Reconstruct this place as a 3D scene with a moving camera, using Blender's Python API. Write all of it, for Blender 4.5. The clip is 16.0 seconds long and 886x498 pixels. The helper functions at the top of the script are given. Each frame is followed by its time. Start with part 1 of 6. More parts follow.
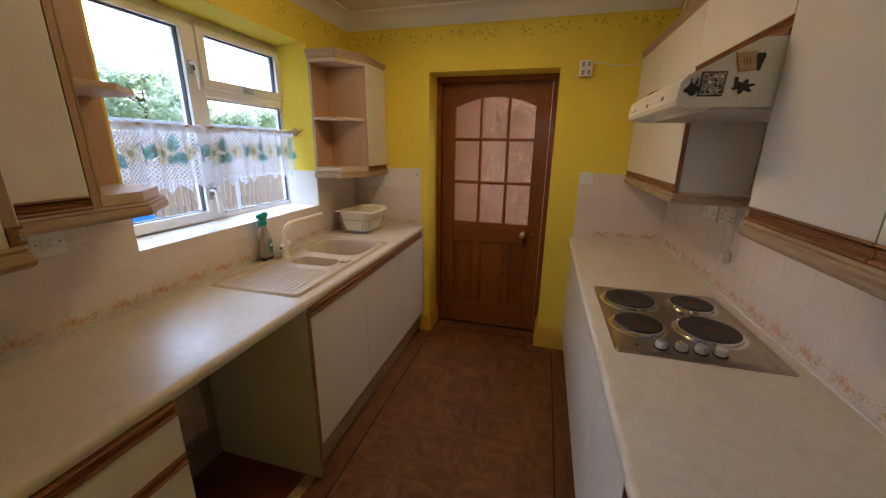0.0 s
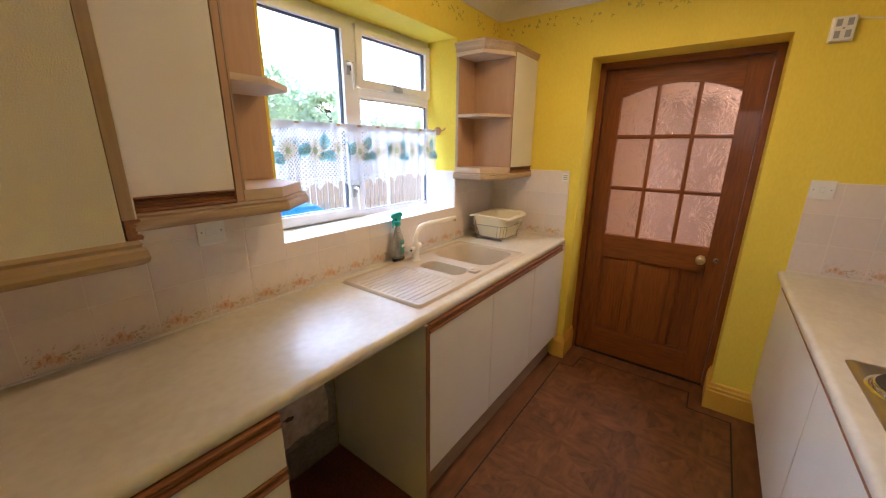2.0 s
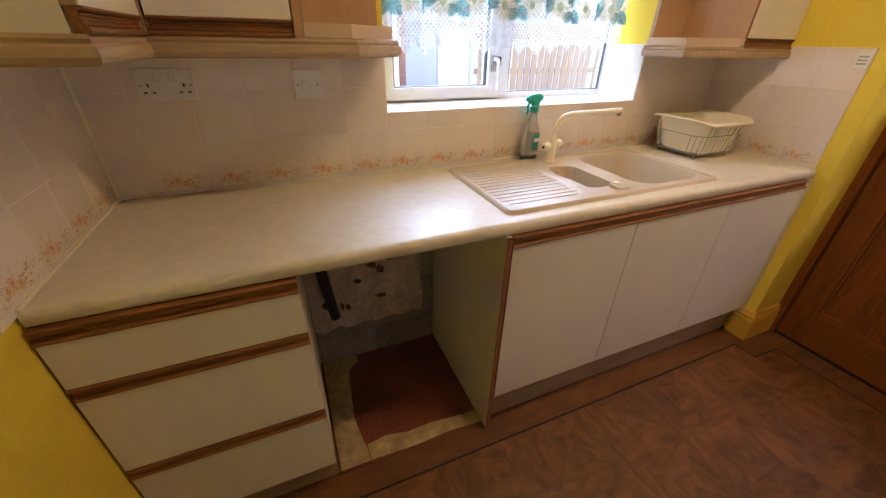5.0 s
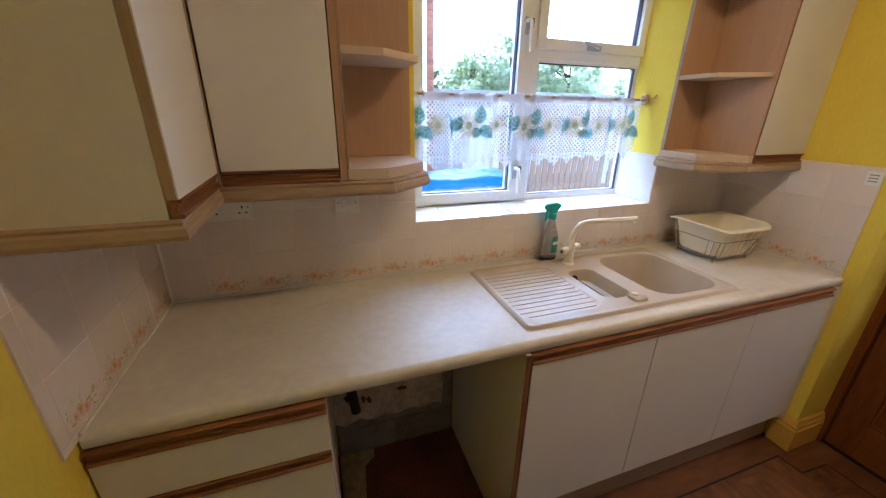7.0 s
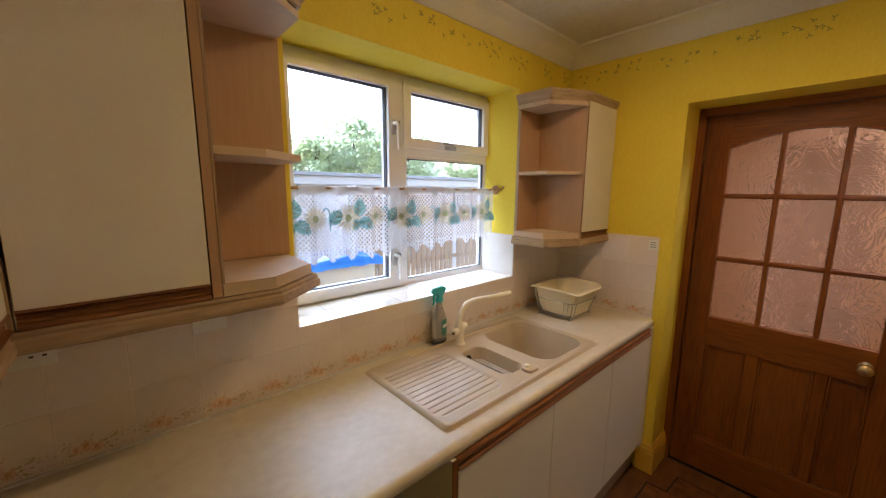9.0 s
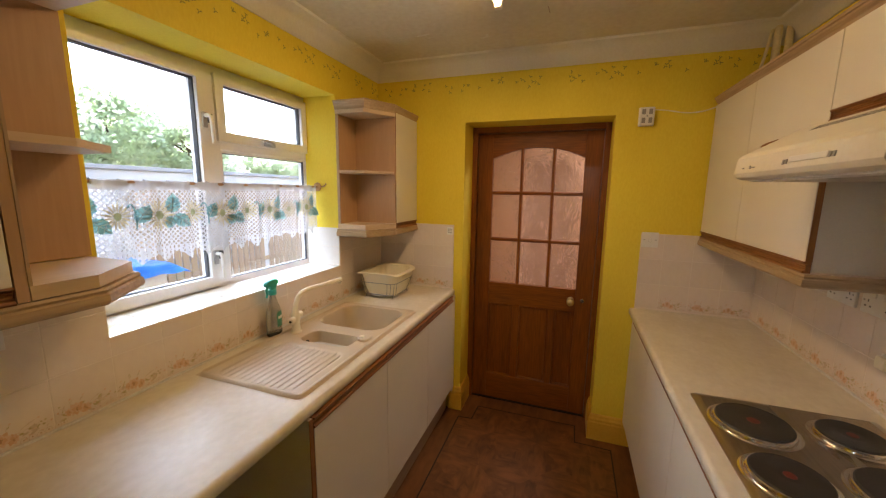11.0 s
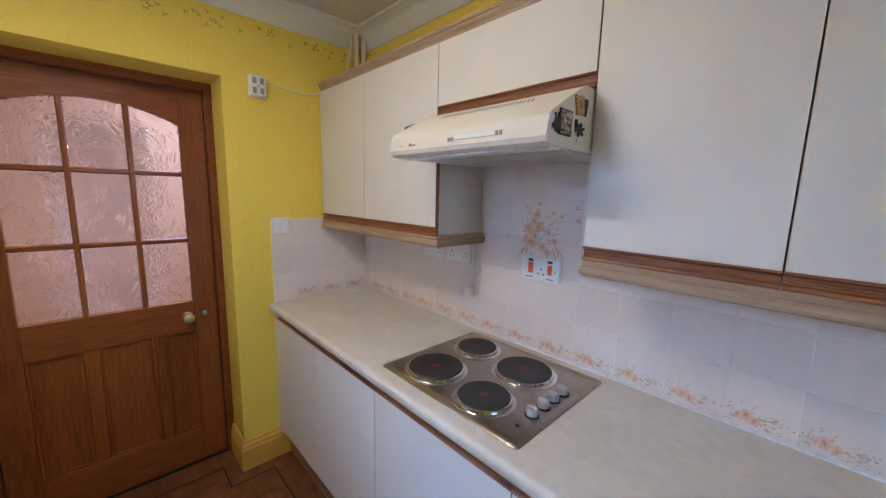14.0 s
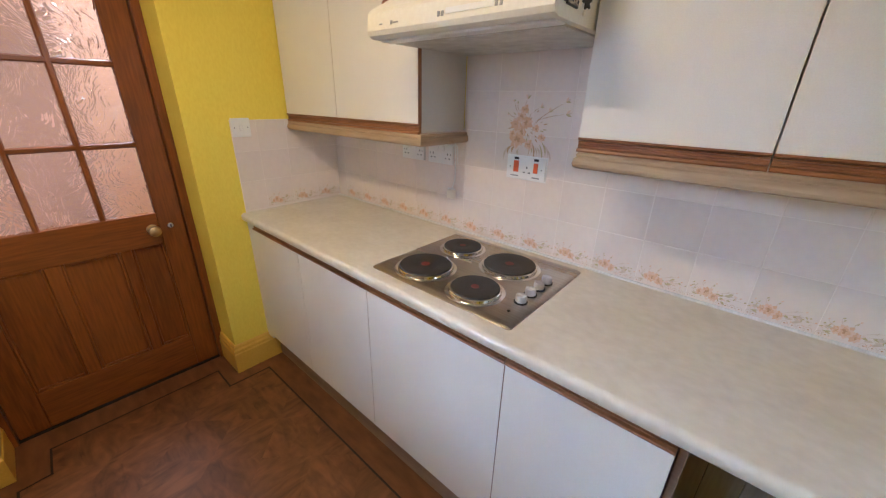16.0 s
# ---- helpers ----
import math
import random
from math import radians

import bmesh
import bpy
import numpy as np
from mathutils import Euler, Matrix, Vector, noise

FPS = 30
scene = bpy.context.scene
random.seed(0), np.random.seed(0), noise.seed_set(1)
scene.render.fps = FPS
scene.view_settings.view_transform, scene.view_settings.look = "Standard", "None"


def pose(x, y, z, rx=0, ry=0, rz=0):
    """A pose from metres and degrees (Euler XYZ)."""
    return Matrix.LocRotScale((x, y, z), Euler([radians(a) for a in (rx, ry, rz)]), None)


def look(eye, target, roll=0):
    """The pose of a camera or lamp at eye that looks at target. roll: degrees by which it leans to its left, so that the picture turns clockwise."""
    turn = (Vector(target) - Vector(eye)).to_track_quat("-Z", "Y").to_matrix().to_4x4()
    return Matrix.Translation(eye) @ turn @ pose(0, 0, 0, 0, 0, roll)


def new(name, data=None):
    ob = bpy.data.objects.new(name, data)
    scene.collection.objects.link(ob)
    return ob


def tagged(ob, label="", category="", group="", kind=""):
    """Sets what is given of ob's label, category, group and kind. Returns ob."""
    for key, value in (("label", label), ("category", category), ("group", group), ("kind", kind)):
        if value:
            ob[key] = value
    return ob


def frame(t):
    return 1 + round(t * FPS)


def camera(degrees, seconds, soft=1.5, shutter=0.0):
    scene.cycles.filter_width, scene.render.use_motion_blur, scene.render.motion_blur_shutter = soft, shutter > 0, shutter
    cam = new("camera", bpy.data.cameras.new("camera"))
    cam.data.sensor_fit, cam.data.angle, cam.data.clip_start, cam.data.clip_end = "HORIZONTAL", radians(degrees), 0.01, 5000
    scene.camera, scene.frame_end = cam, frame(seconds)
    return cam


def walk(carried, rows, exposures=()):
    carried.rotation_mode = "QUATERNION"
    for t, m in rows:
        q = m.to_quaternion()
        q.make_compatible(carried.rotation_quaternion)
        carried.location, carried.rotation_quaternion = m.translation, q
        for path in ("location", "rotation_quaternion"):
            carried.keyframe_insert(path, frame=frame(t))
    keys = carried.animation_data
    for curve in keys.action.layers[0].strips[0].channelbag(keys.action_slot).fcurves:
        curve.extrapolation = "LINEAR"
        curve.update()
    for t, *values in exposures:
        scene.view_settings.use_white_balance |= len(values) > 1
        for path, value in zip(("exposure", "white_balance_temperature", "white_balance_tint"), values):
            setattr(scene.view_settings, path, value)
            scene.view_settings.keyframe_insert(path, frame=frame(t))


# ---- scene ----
cam = camera(101.3, 16.0, 1.25)
PATH = [
    (0, (0.118, 1.875, 1.517), (-0.384, 3.732, 0.969), 0.7),
    (0.5, (0.127, 1.924, 1.507), (-0.723, 3.65, 0.962), 0.7),
    (1, (0.132, 1.946, 1.502), (-0.877, 3.585, 0.955), 0.7),
    (1.5, (0.083, 1.98, 1.491), (-1.016, 3.56, 0.944), 0.7),
    (2, (-0.006, 2.106, 1.491), (-1.153, 3.653, 0.951), 0.5),
    (2.5, (-0.056, 2.265, 1.462), (-1.231, 3.782, 0.902), 0.4),
    (3, (-0.054, 2.462, 1.449), (-1.377, 3.838, 0.851), 0.6),
    (3.5, (-0.017, 2.53, 1.418), (-1.539, 3.665, 0.789), 0.4),
    (4, (-0.014, 2.529, 1.351), (-1.61, 3.44, 0.562), 0.3),
    (4.2, (-0.005, 2.529, 1.315), (-1.598, 3.365, 0.442), 0.2),
    (6.3, (-0.008, 2.46, 1.456), (-1.651, 3.048, 0.479), 1.2),
    (6.5, (-0.006, 2.467, 1.479), (-1.705, 3.049, 0.599), 0.9),
    (7, (-0.019, 2.506, 1.524), (-1.785, 3.122, 0.815), 0.9),
    (7.5, (-0.066, 2.506, 1.55), (-1.801, 3.301, 0.951), 0.7),
    (8, (-0.127, 2.475, 1.574), (-1.798, 3.457, 1.083), 0.5),
    (8.2, (-0.14, 2.467, 1.585), (-1.791, 3.509, 1.153), 0.5),
    (10.3, (-0.132, 2.274, 1.572), (-1.079, 4.006, 1.254), 0.7),
    (10.5, (-0.116, 2.242, 1.573), (-0.984, 4.016, 1.257), 0.6),
    (11, (-0.043, 2.196, 1.571), (-0.693, 4.061, 1.258), 0.8),
    (11.5, (-0.036, 2.19, 1.556), (-0.333, 4.141, 1.23), 1.1),
    (12, (-0.052, 2.245, 1.555), (-0.011, 4.218, 1.231), 1.1),
    (12.5, (-0.138, 2.386, 1.554), (0.273, 4.316, 1.23), 1.2),
    (13, (-0.213, 2.493, 1.537), (0.703, 4.243, 1.225), 1.1),
    (13.5, (-0.225, 2.52, 1.523), (0.894, 4.15, 1.221), 1.3),
    (14, (-0.294, 2.556, 1.506), (1.066, 3.99, 1.2), 1.4),
    (14.5, (-0.33, 2.577, 1.479), (1.139, 3.864, 1.05), 1.3),
    (15, (-0.347, 2.593, 1.461), (1.097, 3.838, 0.856), 1.4),
    (15.5, (-0.351, 2.603, 1.454), (1.069, 3.829, 0.761), 1.3),
    (16, (-0.342, 2.61, 1.457), (1.06, 3.817, 0.698), 1.4),
]
# seconds, stops, kelvin, tint: the film camera brightens, and cools its picture at the end
EXPOSURES = [
    (0.0, 3.48, 5900, 17), (0.5, 3.78, 6100, 18), (1.0, 4.03, 6220, 19), (2.5, 4.18, 5630, 19), (3.5, 3.88, 6100, 19), (4.2, 4.13, 6400, 19), (6.3, 4.17, 5300, 18), (6.8, 3.94, 5280, 18), (7.5, 3.49, 5420, 19), (8.2, 3.41, 5900, 18),
    (10.5, 3.72, 7000, 18), (11.5, 3.70, 6950, 18), (12.5, 4.46, 7060, 18), (13.0, 4.62, 5320, 15), (13.5, 4.42, 4740, 15), (14.2, 4.30, 4400, 13), (14.8, 4.40, 4440, 10), (16.0, 4.57, 5050, 13),
]
SKY, BULB, HALL = 0.11, 0.52, 0.9
walk(cam, [(t, look(eye, target, roll)) for t, eye, target, roll in PATH], EXPOSURES)

# ---- world and light ----
world = bpy.data.worlds.new("overcast_sky")
scene.world = world
world.use_nodes = True
wn, wl = world.node_tree.nodes, world.node_tree.links
sky = wn.new("ShaderNodeTexSky")
sky.sky_type, sky.sun_disc = "NISHITA", False
sky.sun_elevation, sky.sun_rotation = radians(43), radians(-101)
sky.air_density, sky.dust_density = 1.0, 2.0
grey = wn.new("ShaderNodeHueSaturation")
grey.inputs["Saturation"].default_value = 1.0
wl.new(sky.outputs[0], grey.inputs["Color"])
wl.new(grey.outputs[0], wn["Background"].inputs["Color"])
wn["Background"].inputs["Strength"].default_value = SKY

sun = new("sun", bpy.data.lights.new("sun", "SUN"))
sun.data.energy, sun.data.angle, sun.data.color = 1.5, radians(90), (0.62, 0.82, 1.0)
sun.matrix_world = look((-7, 1.6, 6.6), (0, 3, 0))

kitchen_lamp = new("kitchen_lamp", bpy.data.lights.new("kitchen_lamp", "AREA"))
kitchen_lamp.data.shape, kitchen_lamp.data.size, kitchen_lamp.data.size_y = "RECTANGLE", 0.06, 0.56
kitchen_lamp.data.energy, kitchen_lamp.data.color = BULB, (1.0, 0.68, 0.34)
kitchen_lamp.matrix_world = Matrix.Translation((-0.38, 3.54, 2.318))
hall_lamp = new("hall_lamp", bpy.data.lights.new("hall_lamp", "AREA"))
hall_lamp.data.energy, hall_lamp.data.size, hall_lamp.data.color = HALL, 0.5, (1.0, 0.9, 0.85)
hall_lamp.matrix_world = look((0.3, 5.5, 2.32), (0.3, 5.5, 0))


# ---- materials ----
def nodes_of(name):
    m = bpy.data.materials.new(name)
    m.use_nodes = True
    return m, m.node_tree.nodes, m.node_tree.links, m.node_tree.nodes["Principled BSDF"]


def mat(name, a, b=None, rough=0.5, metal=0.0, scale=6.0, fine=90.0, bump=0.05, stretch=(1, 1, 1), spread=0.25, vary=0.0, detail=4.0, coat=0.0):
    """Two colours mixed by coarse and fine noise, with relief; vary: a brightness of its own for each object."""
    m, n, l, p = nodes_of(name)
    b = b or tuple(c * 0.82 for c in a)
    co = n.new("ShaderNodeTexCoord")
    mp = n.new("ShaderNodeMapping")
    mp.inputs["Scale"].default_value = stretch
    l.new(co.outputs["Object"], mp.inputs["Vector"])
    big, small = n.new("ShaderNodeTexNoise"), n.new("ShaderNodeTexNoise")
    for t, s in ((big, scale), (small, fine)):
        t.inputs["Scale"].default_value = s
        t.inputs["Detail"].default_value = detail
        l.new(mp.outputs[0], t.inputs["Vector"])
    add = n.new("ShaderNodeMath")
    add.operation = "ADD"
    l.new(big.outputs["Fac"], add.inputs[0])
    l.new(small.outputs["Fac"], add.inputs[1])
    ramp = n.new("ShaderNodeMapRange")
    ramp.inputs["From Min"].default_value, ramp.inputs["From Max"].default_value = 1.0 - spread, 1.0 + spread
    l.new(add.outputs[0], ramp.inputs["Value"])
    mix = n.new("ShaderNodeMix")
    mix.data_type = "RGBA"
    mix.inputs["A"].default_value, mix.inputs["B"].default_value = (*a, 1), (*b, 1)
    l.new(ramp.outputs[0], mix.inputs["Factor"])
    colour = mix.outputs["Result"]
    if vary:
        info, hsv, rng = n.new("ShaderNodeObjectInfo"), n.new("ShaderNodeHueSaturation"), n.new("ShaderNodeMapRange")
        rng.inputs["To Min"].default_value, rng.inputs["To Max"].default_value = 1 - vary, 1 + vary
        l.new(info.outputs["Random"], rng.inputs["Value"])
        l.new(rng.outputs[0], hsv.inputs["Value"])
        l.new(colour, hsv.inputs["Color"])
        colour = hsv.outputs[0]
    l.new(colour, p.inputs["Base Color"])
    rr = n.new("ShaderNodeMapRange")
    rr.inputs["To Min"].default_value, rr.inputs["To Max"].default_value = max(rough - 0.06, 0.02), min(rough + 0.08, 1)
    l.new(big.outputs["Fac"], rr.inputs["Value"])
    l.new(rr.outputs[0], p.inputs["Roughness"])
    p.inputs["Metallic"].default_value = metal
    p.inputs["Coat Weight"].default_value = coat
    if bump:
        bp = n.new("ShaderNodeBump")
        bp.inputs["Strength"].default_value, bp.inputs["Distance"].default_value = bump, 0.004
        l.new(small.outputs["Fac"], bp.inputs["Height"])
        l.new(bp.outputs[0], p.inputs["Normal"])
    return m


def wood(name, a, b, axis, rough=0.45, bump=0.12, coat=0.0, scale=9.0):
    stretch = [1.0, 1.0, 1.0]
    stretch["xyz".index(axis)] = 0.07
    return mat(name, a, b, rough, scale=scale, fine=110, stretch=tuple(stretch), spread=0.28, bump=bump, coat=coat)


def clear_glass(name, colour=(1, 1, 1), rough=0.0, ripple=0.0, scale=20.0):
    m, n, l, p = nodes_of(name)
    p.inputs["Base Color"].default_value = (*colour, 1)
    p.inputs["Transmission Weight"].default_value = 1.0
    p.inputs["Roughness"].default_value = rough
    p.inputs["IOR"].default_value = 1.45
    if ripple:
        co, no, wv, bp = n.new("ShaderNodeTexCoord"), n.new("ShaderNodeTexNoise"), n.new("ShaderNodeTexVoronoi"), n.new("ShaderNodeBump")
        no.inputs["Scale"].default_value, no.inputs["Detail"].default_value = scale, 1.5
        no.inputs["Distortion"].default_value = 2.2
        l.new(co.outputs["Object"], no.inputs["Vector"])
        l.new(no.outputs["Color"], wv.inputs["Vector"])
        wv.inputs["Scale"].default_value = 5.0
        bp.inputs["Strength"].default_value, bp.inputs["Distance"].default_value = ripple, 0.012
        add = n.new("ShaderNodeMath")
        l.new(no.outputs["Fac"], add.inputs[0])
        l.new(wv.outputs["Distance"], add.inputs[1])
        l.new(add.outputs[0], bp.inputs["Height"])
        l.new(bp.outputs[0], p.inputs["Normal"])
    return m


YELLOW = mat("yellow_wallpaper", (0.86, 0.68, 0.062), (0.80, 0.61, 0.045), 0.7, scale=2.2, fine=130, bump=0.12, stretch=(1, 1, 0.35))
YELLOW_PAINT = mat("yellow_gloss_paint", (0.80, 0.50, 0.06), (0.72, 0.42, 0.04), 0.35, scale=5, bump=0.05)
CEILING = mat("ceiling_paint", (0.74, 0.69, 0.55), (0.65, 0.59, 0.44), 0.8, scale=1.6, fine=35, bump=0.08)
COVE = mat("coving_paint", (0.80, 0.77, 0.66), (0.74, 0.70, 0.58), 0.7, scale=3, bump=0.06)


def parquet_material():
    """Printed vinyl: blocks laid on the diagonal, the grain turned by a right angle from block to block."""
    m, n, l, p = nodes_of("brown_vinyl")
    co = n.new("ShaderNodeTexCoord")

    def mapped(rot, scale):
        k = n.new("ShaderNodeMapping")
        k.inputs["Rotation"].default_value = (0, 0, radians(rot))
        k.inputs["Scale"].default_value = scale
        l.new(co.outputs["Object"], k.inputs["Vector"])
        return k.outputs[0]

    def cloud(vector, scale, detail, distort=0.0):
        k = n.new("ShaderNodeTexNoise")
        k.inputs["Scale"].default_value, k.inputs["Detail"].default_value, k.inputs["Distortion"].default_value = scale, detail, distort
        l.new(vector, k.inputs["Vector"])
        return k.outputs["Fac"]

    def mixed(fac, a, b, kind="FLOAT"):
        k = n.new("ShaderNodeMix")
        k.data_type = kind
        for socket, v in (("Factor", fac), ("A", a), ("B", b)):
            if isinstance(v, (float, tuple)):
                k.inputs[socket].default_value = v
            else:
                l.new(v, k.inputs[socket])
        return k.outputs["Result"]
    cells = n.new("ShaderNodeTexChecker")
    cells.inputs["Scale"].default_value = 1.0
    cells.inputs["Color1"].default_value, cells.inputs["Color2"].default_value = (0, 0, 0, 1), (1, 1, 1, 1)
    l.new(mapped(45, (4.7, 4.7, 0.0)), cells.inputs["Vector"])
    grain = n.new("ShaderNodeMix")
    l.new(cells.outputs["Fac"], grain.inputs["Factor"])
    l.new(cloud(mapped(45, (1, 0.30, 1)), 22, 8, 1.2), grain.inputs["A"])
    l.new(cloud(mapped(45, (0.30, 1, 1)), 22, 8, 1.2), grain.inputs["B"])
    block = n.new("ShaderNodeTexWhiteNoise")
    block.noise_dimensions = "2D"
    snap = n.new("ShaderNodeVectorMath")
    snap.operation = "FLOOR"
    l.new(mapped(45, (4.7, 4.7, 0.0)), snap.inputs[0])
    l.new(snap.outputs[0], block.inputs["Vector"])
    worn = cloud(mapped(20, (1, 1, 1)), 9.0, 9, 1.4)
    tone = n.new("ShaderNodeMath")
    tone.operation = "MULTIPLY_ADD"
    l.new(block.outputs["Value"], tone.inputs[0])
    tone.inputs[1].default_value = 0.07
    l.new(mixed(0.38, grain.outputs["Result"], worn), tone.inputs[2])
    ramp = n.new("ShaderNodeMapRange")
    ramp.inputs["From Min"].default_value, ramp.inputs["From Max"].default_value = 0.36, 0.70
    l.new(tone.outputs[0], ramp.inputs["Value"])
    l.new(mixed(ramp.outputs[0], (0.080, 0.029, 0.009, 1.0), (0.24, 0.097, 0.031, 1.0), "RGBA"), p.inputs["Base Color"])
    gloss = n.new("ShaderNodeMapRange")
    gloss.inputs["To Min"].default_value, gloss.inputs["To Max"].default_value = 0.36, 0.52
    l.new(worn, gloss.inputs["Value"])
    l.new(gloss.outputs[0], p.inputs["Roughness"])
    bp = n.new("ShaderNodeBump")
    bp.inputs["Strength"].default_value, bp.inputs["Distance"].default_value = 0.06, 0.004
    l.new(grain.outputs["Result"], bp.inputs["Height"])
    l.new(bp.outputs[0], p.inputs["Normal"])
    return m


VINYL = parquet_material()
VINYL_EDGE = mat("brown_vinyl_border", (0.22, 0.090, 0.030), (0.11, 0.042, 0.013), 0.42, scale=7, fine=30, bump=0.08, spread=0.3, stretch=(1, 0.3, 1))
INLAY = mat("black_inlay", (0.015, 0.010, 0.008), rough=0.5, bump=0)
MELAMINE = mat("cream_melamine", (0.80, 0.765, 0.69), (0.75, 0.71, 0.635), 0.42, scale=3, fine=420, bump=0.22)
MELAMINE_SIDE = mat("pale_melamine_side", (0.76, 0.725, 0.65), (0.72, 0.68, 0.60), 0.55, scale=3, fine=200, bump=0.05)
CARCASE = mat("carcase_board", (0.62, 0.60, 0.55), rough=0.6, bump=0.03)
MAHOGANY_X = wood("brown_oak_x", (0.37, 0.155, 0.050), (0.15, 0.056, 0.018), "x", 0.4)
MAHOGANY_Y = wood("brown_oak_y", (0.37, 0.155, 0.050), (0.15, 0.056, 0.018), "y", 0.4)
MAHOGANY_Z = wood("brown_oak_z", (0.37, 0.155, 0.050), (0.15, 0.056, 0.018), "z", 0.4)
LIMED_X = wood("limed_oak_x", (0.50, 0.37, 0.235), (0.36, 0.25, 0.15), "x", 0.5)
LIMED_Y = wood("limed_oak_y", (0.50, 0.37, 0.235), (0.36, 0.25, 0.15), "y", 0.5)
LIMED_Z = wood("limed_oak_z", (0.47, 0.34, 0.22), (0.36, 0.25, 0.155), "z", 0.5, bump=0.05)
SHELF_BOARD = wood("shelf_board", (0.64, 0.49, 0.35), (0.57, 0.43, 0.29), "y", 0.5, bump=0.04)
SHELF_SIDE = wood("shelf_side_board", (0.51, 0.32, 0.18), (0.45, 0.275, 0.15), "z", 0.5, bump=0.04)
PLINTH = wood("plinth_board", (0.40, 0.27, 0.17), (0.31, 0.20, 0.12), "y", 0.5, bump=0.04)
PLANK = wood("grey_plank", (0.46, 0.38, 0.30), (0.36, 0.29, 0.22), "z", 0.5)
WORKTOP = mat("marbled_laminate", (0.75, 0.70, 0.60), (0.655, 0.60, 0.495), 0.36, scale=9, fine=46, bump=0.012, spread=0.26, stretch=(1, 0.75, 1), detail=9)
TILE = mat("cream_glazed_tile", (0.80, 0.71, 0.635), (0.77, 0.675, 0.60), 0.14, scale=5, fine=40, bump=0.03, vary=0.035)
GROUT = mat("tile_grout", (0.84, 0.765, 0.69), (0.80, 0.72, 0.64), 0.9, scale=8, bump=0.1)
SEALANT = mat("white_sealant", (0.82, 0.80, 0.76), rough=0.4, bump=0.02)
TILE_WHITE = mat("sill_glazed_tile", (0.84, 0.82, 0.79), (0.80, 0.77, 0.74), 0.12, scale=5, bump=0.02, vary=0.02)
PRINT_BROWN = mat("print_brown", (0.50, 0.32, 0.18), (0.58, 0.39, 0.24), 0.2, scale=60, bump=0)
PRINT_PEACH = mat("print_peach", (0.74, 0.50, 0.33), (0.70, 0.44, 0.27), 0.2, scale=60, bump=0)
PRINT_FAINT = mat("print_faint", (0.70, 0.58, 0.46), (0.61, 0.50, 0.37), 0.2, scale=60, bump=0)
PRINT_PALE = mat("print_pale_petal", (0.79, 0.60, 0.46), (0.75, 0.53, 0.38), 0.2, scale=80, bump=0)
PRINT_RUST = mat("print_rust", (0.54, 0.31, 0.17), (0.61, 0.38, 0.23), 0.2, scale=80, bump=0)
PRINT_OLIVE = mat("print_olive_leaf", (0.50, 0.42, 0.22), (0.60, 0.50, 0.30), 0.2, scale=80, bump=0)
PRINT_GREEN = mat("print_leaf_green", (0.30, 0.27, 0.045), (0.42, 0.36, 0.06), 0.75, scale=40, bump=0)
DOOR_Z = wood("stained_door_z", (0.30, 0.090, 0.009), (0.15, 0.041, 0.004), "z", 0.38, bump=0.08, coat=0.08, scale=7)
DOOR_X = wood("stained_door_x", (0.30, 0.090, 0.009), (0.15, 0.041, 0.004), "x", 0.38, bump=0.08, coat=0.08, scale=7)
for m in (DOOR_Z, DOOR_X):
    m.node_tree.nodes["Principled BSDF"].inputs["Specular IOR Level"].default_value = 0.3
DOOR_GLASS = clear_glass("rippled_glass", (1, 0.98, 0.97), 0.05, 0.5, 8)
PANE_GLASS = clear_glass("window_glass")
BRASS = mat("worn_brass", (0.75, 0.56, 0.28), (0.55, 0.42, 0.22), 0.28, 1.0, bump=0.02)
BRASS_DARK = mat("tarnished_brass", (0.30, 0.20, 0.10), (0.16, 0.10, 0.05), 0.4, 1.0, bump=0.02)
STEEL = mat("brushed_steel", (0.48, 0.44, 0.38), (0.38, 0.345, 0.295), 0.27, 1.0, scale=3, fine=150, stretch=(1, 0.05, 1), bump=0.02)
CHROME = mat("chrome", (0.75, 0.74, 0.70), rough=0.12, metal=1.0, bump=0)
WIRE = mat("dull_wire", (0.42, 0.41, 0.37), (0.30, 0.29, 0.26), 0.35, 0.8, scale=30, bump=0)
SILVER = mat("silver_plastic", (0.55, 0.55, 0.56), rough=0.35, metal=0.6, bump=0)
IRON = mat("black_cast_iron", (0.022, 0.020, 0.019), (0.035, 0.032, 0.03), 0.55, scale=12, fine=200, bump=0.12)
MOTTLED = mat("mottled_print", (0.58, 0.47, 0.33), (0.10, 0.075, 0.05), 0.35, scale=90, fine=190, bump=0.05, spread=0.2)
PLAQUE = wood("plaque_wood", (0.56, 0.36, 0.15), (0.44, 0.26, 0.10), "x", 0.5)
BOTTLE_GREEN = mat("bottle_green", (0.02, 0.05, 0.028), (0.012, 0.02, 0.014), 0.4, scale=60, bump=0)
RED = mat("red_dot", (0.16, 0.022, 0.016), rough=0.5, bump=0)
BLACK = mat("black_plastic", (0.015, 0.015, 0.016), rough=0.45, bump=0)
WHITE = mat("white_plastic", (0.82, 0.81, 0.78), (0.79, 0.78, 0.74), 0.3, bump=0.01)
PALE_GREY = mat("pale_grey_plastic", (0.62, 0.61, 0.59), rough=0.4, bump=0)
GREY = mat("grey_print", (0.35, 0.34, 0.33), rough=0.5, bump=0)
ORANGE = mat("orange_rocker", (0.75, 0.13, 0.03), rough=0.3, bump=0)
UPVC = mat("white_window_frame", (0.84, 0.84, 0.85), (0.80, 0.80, 0.81), 0.3, scale=3, bump=0.01)
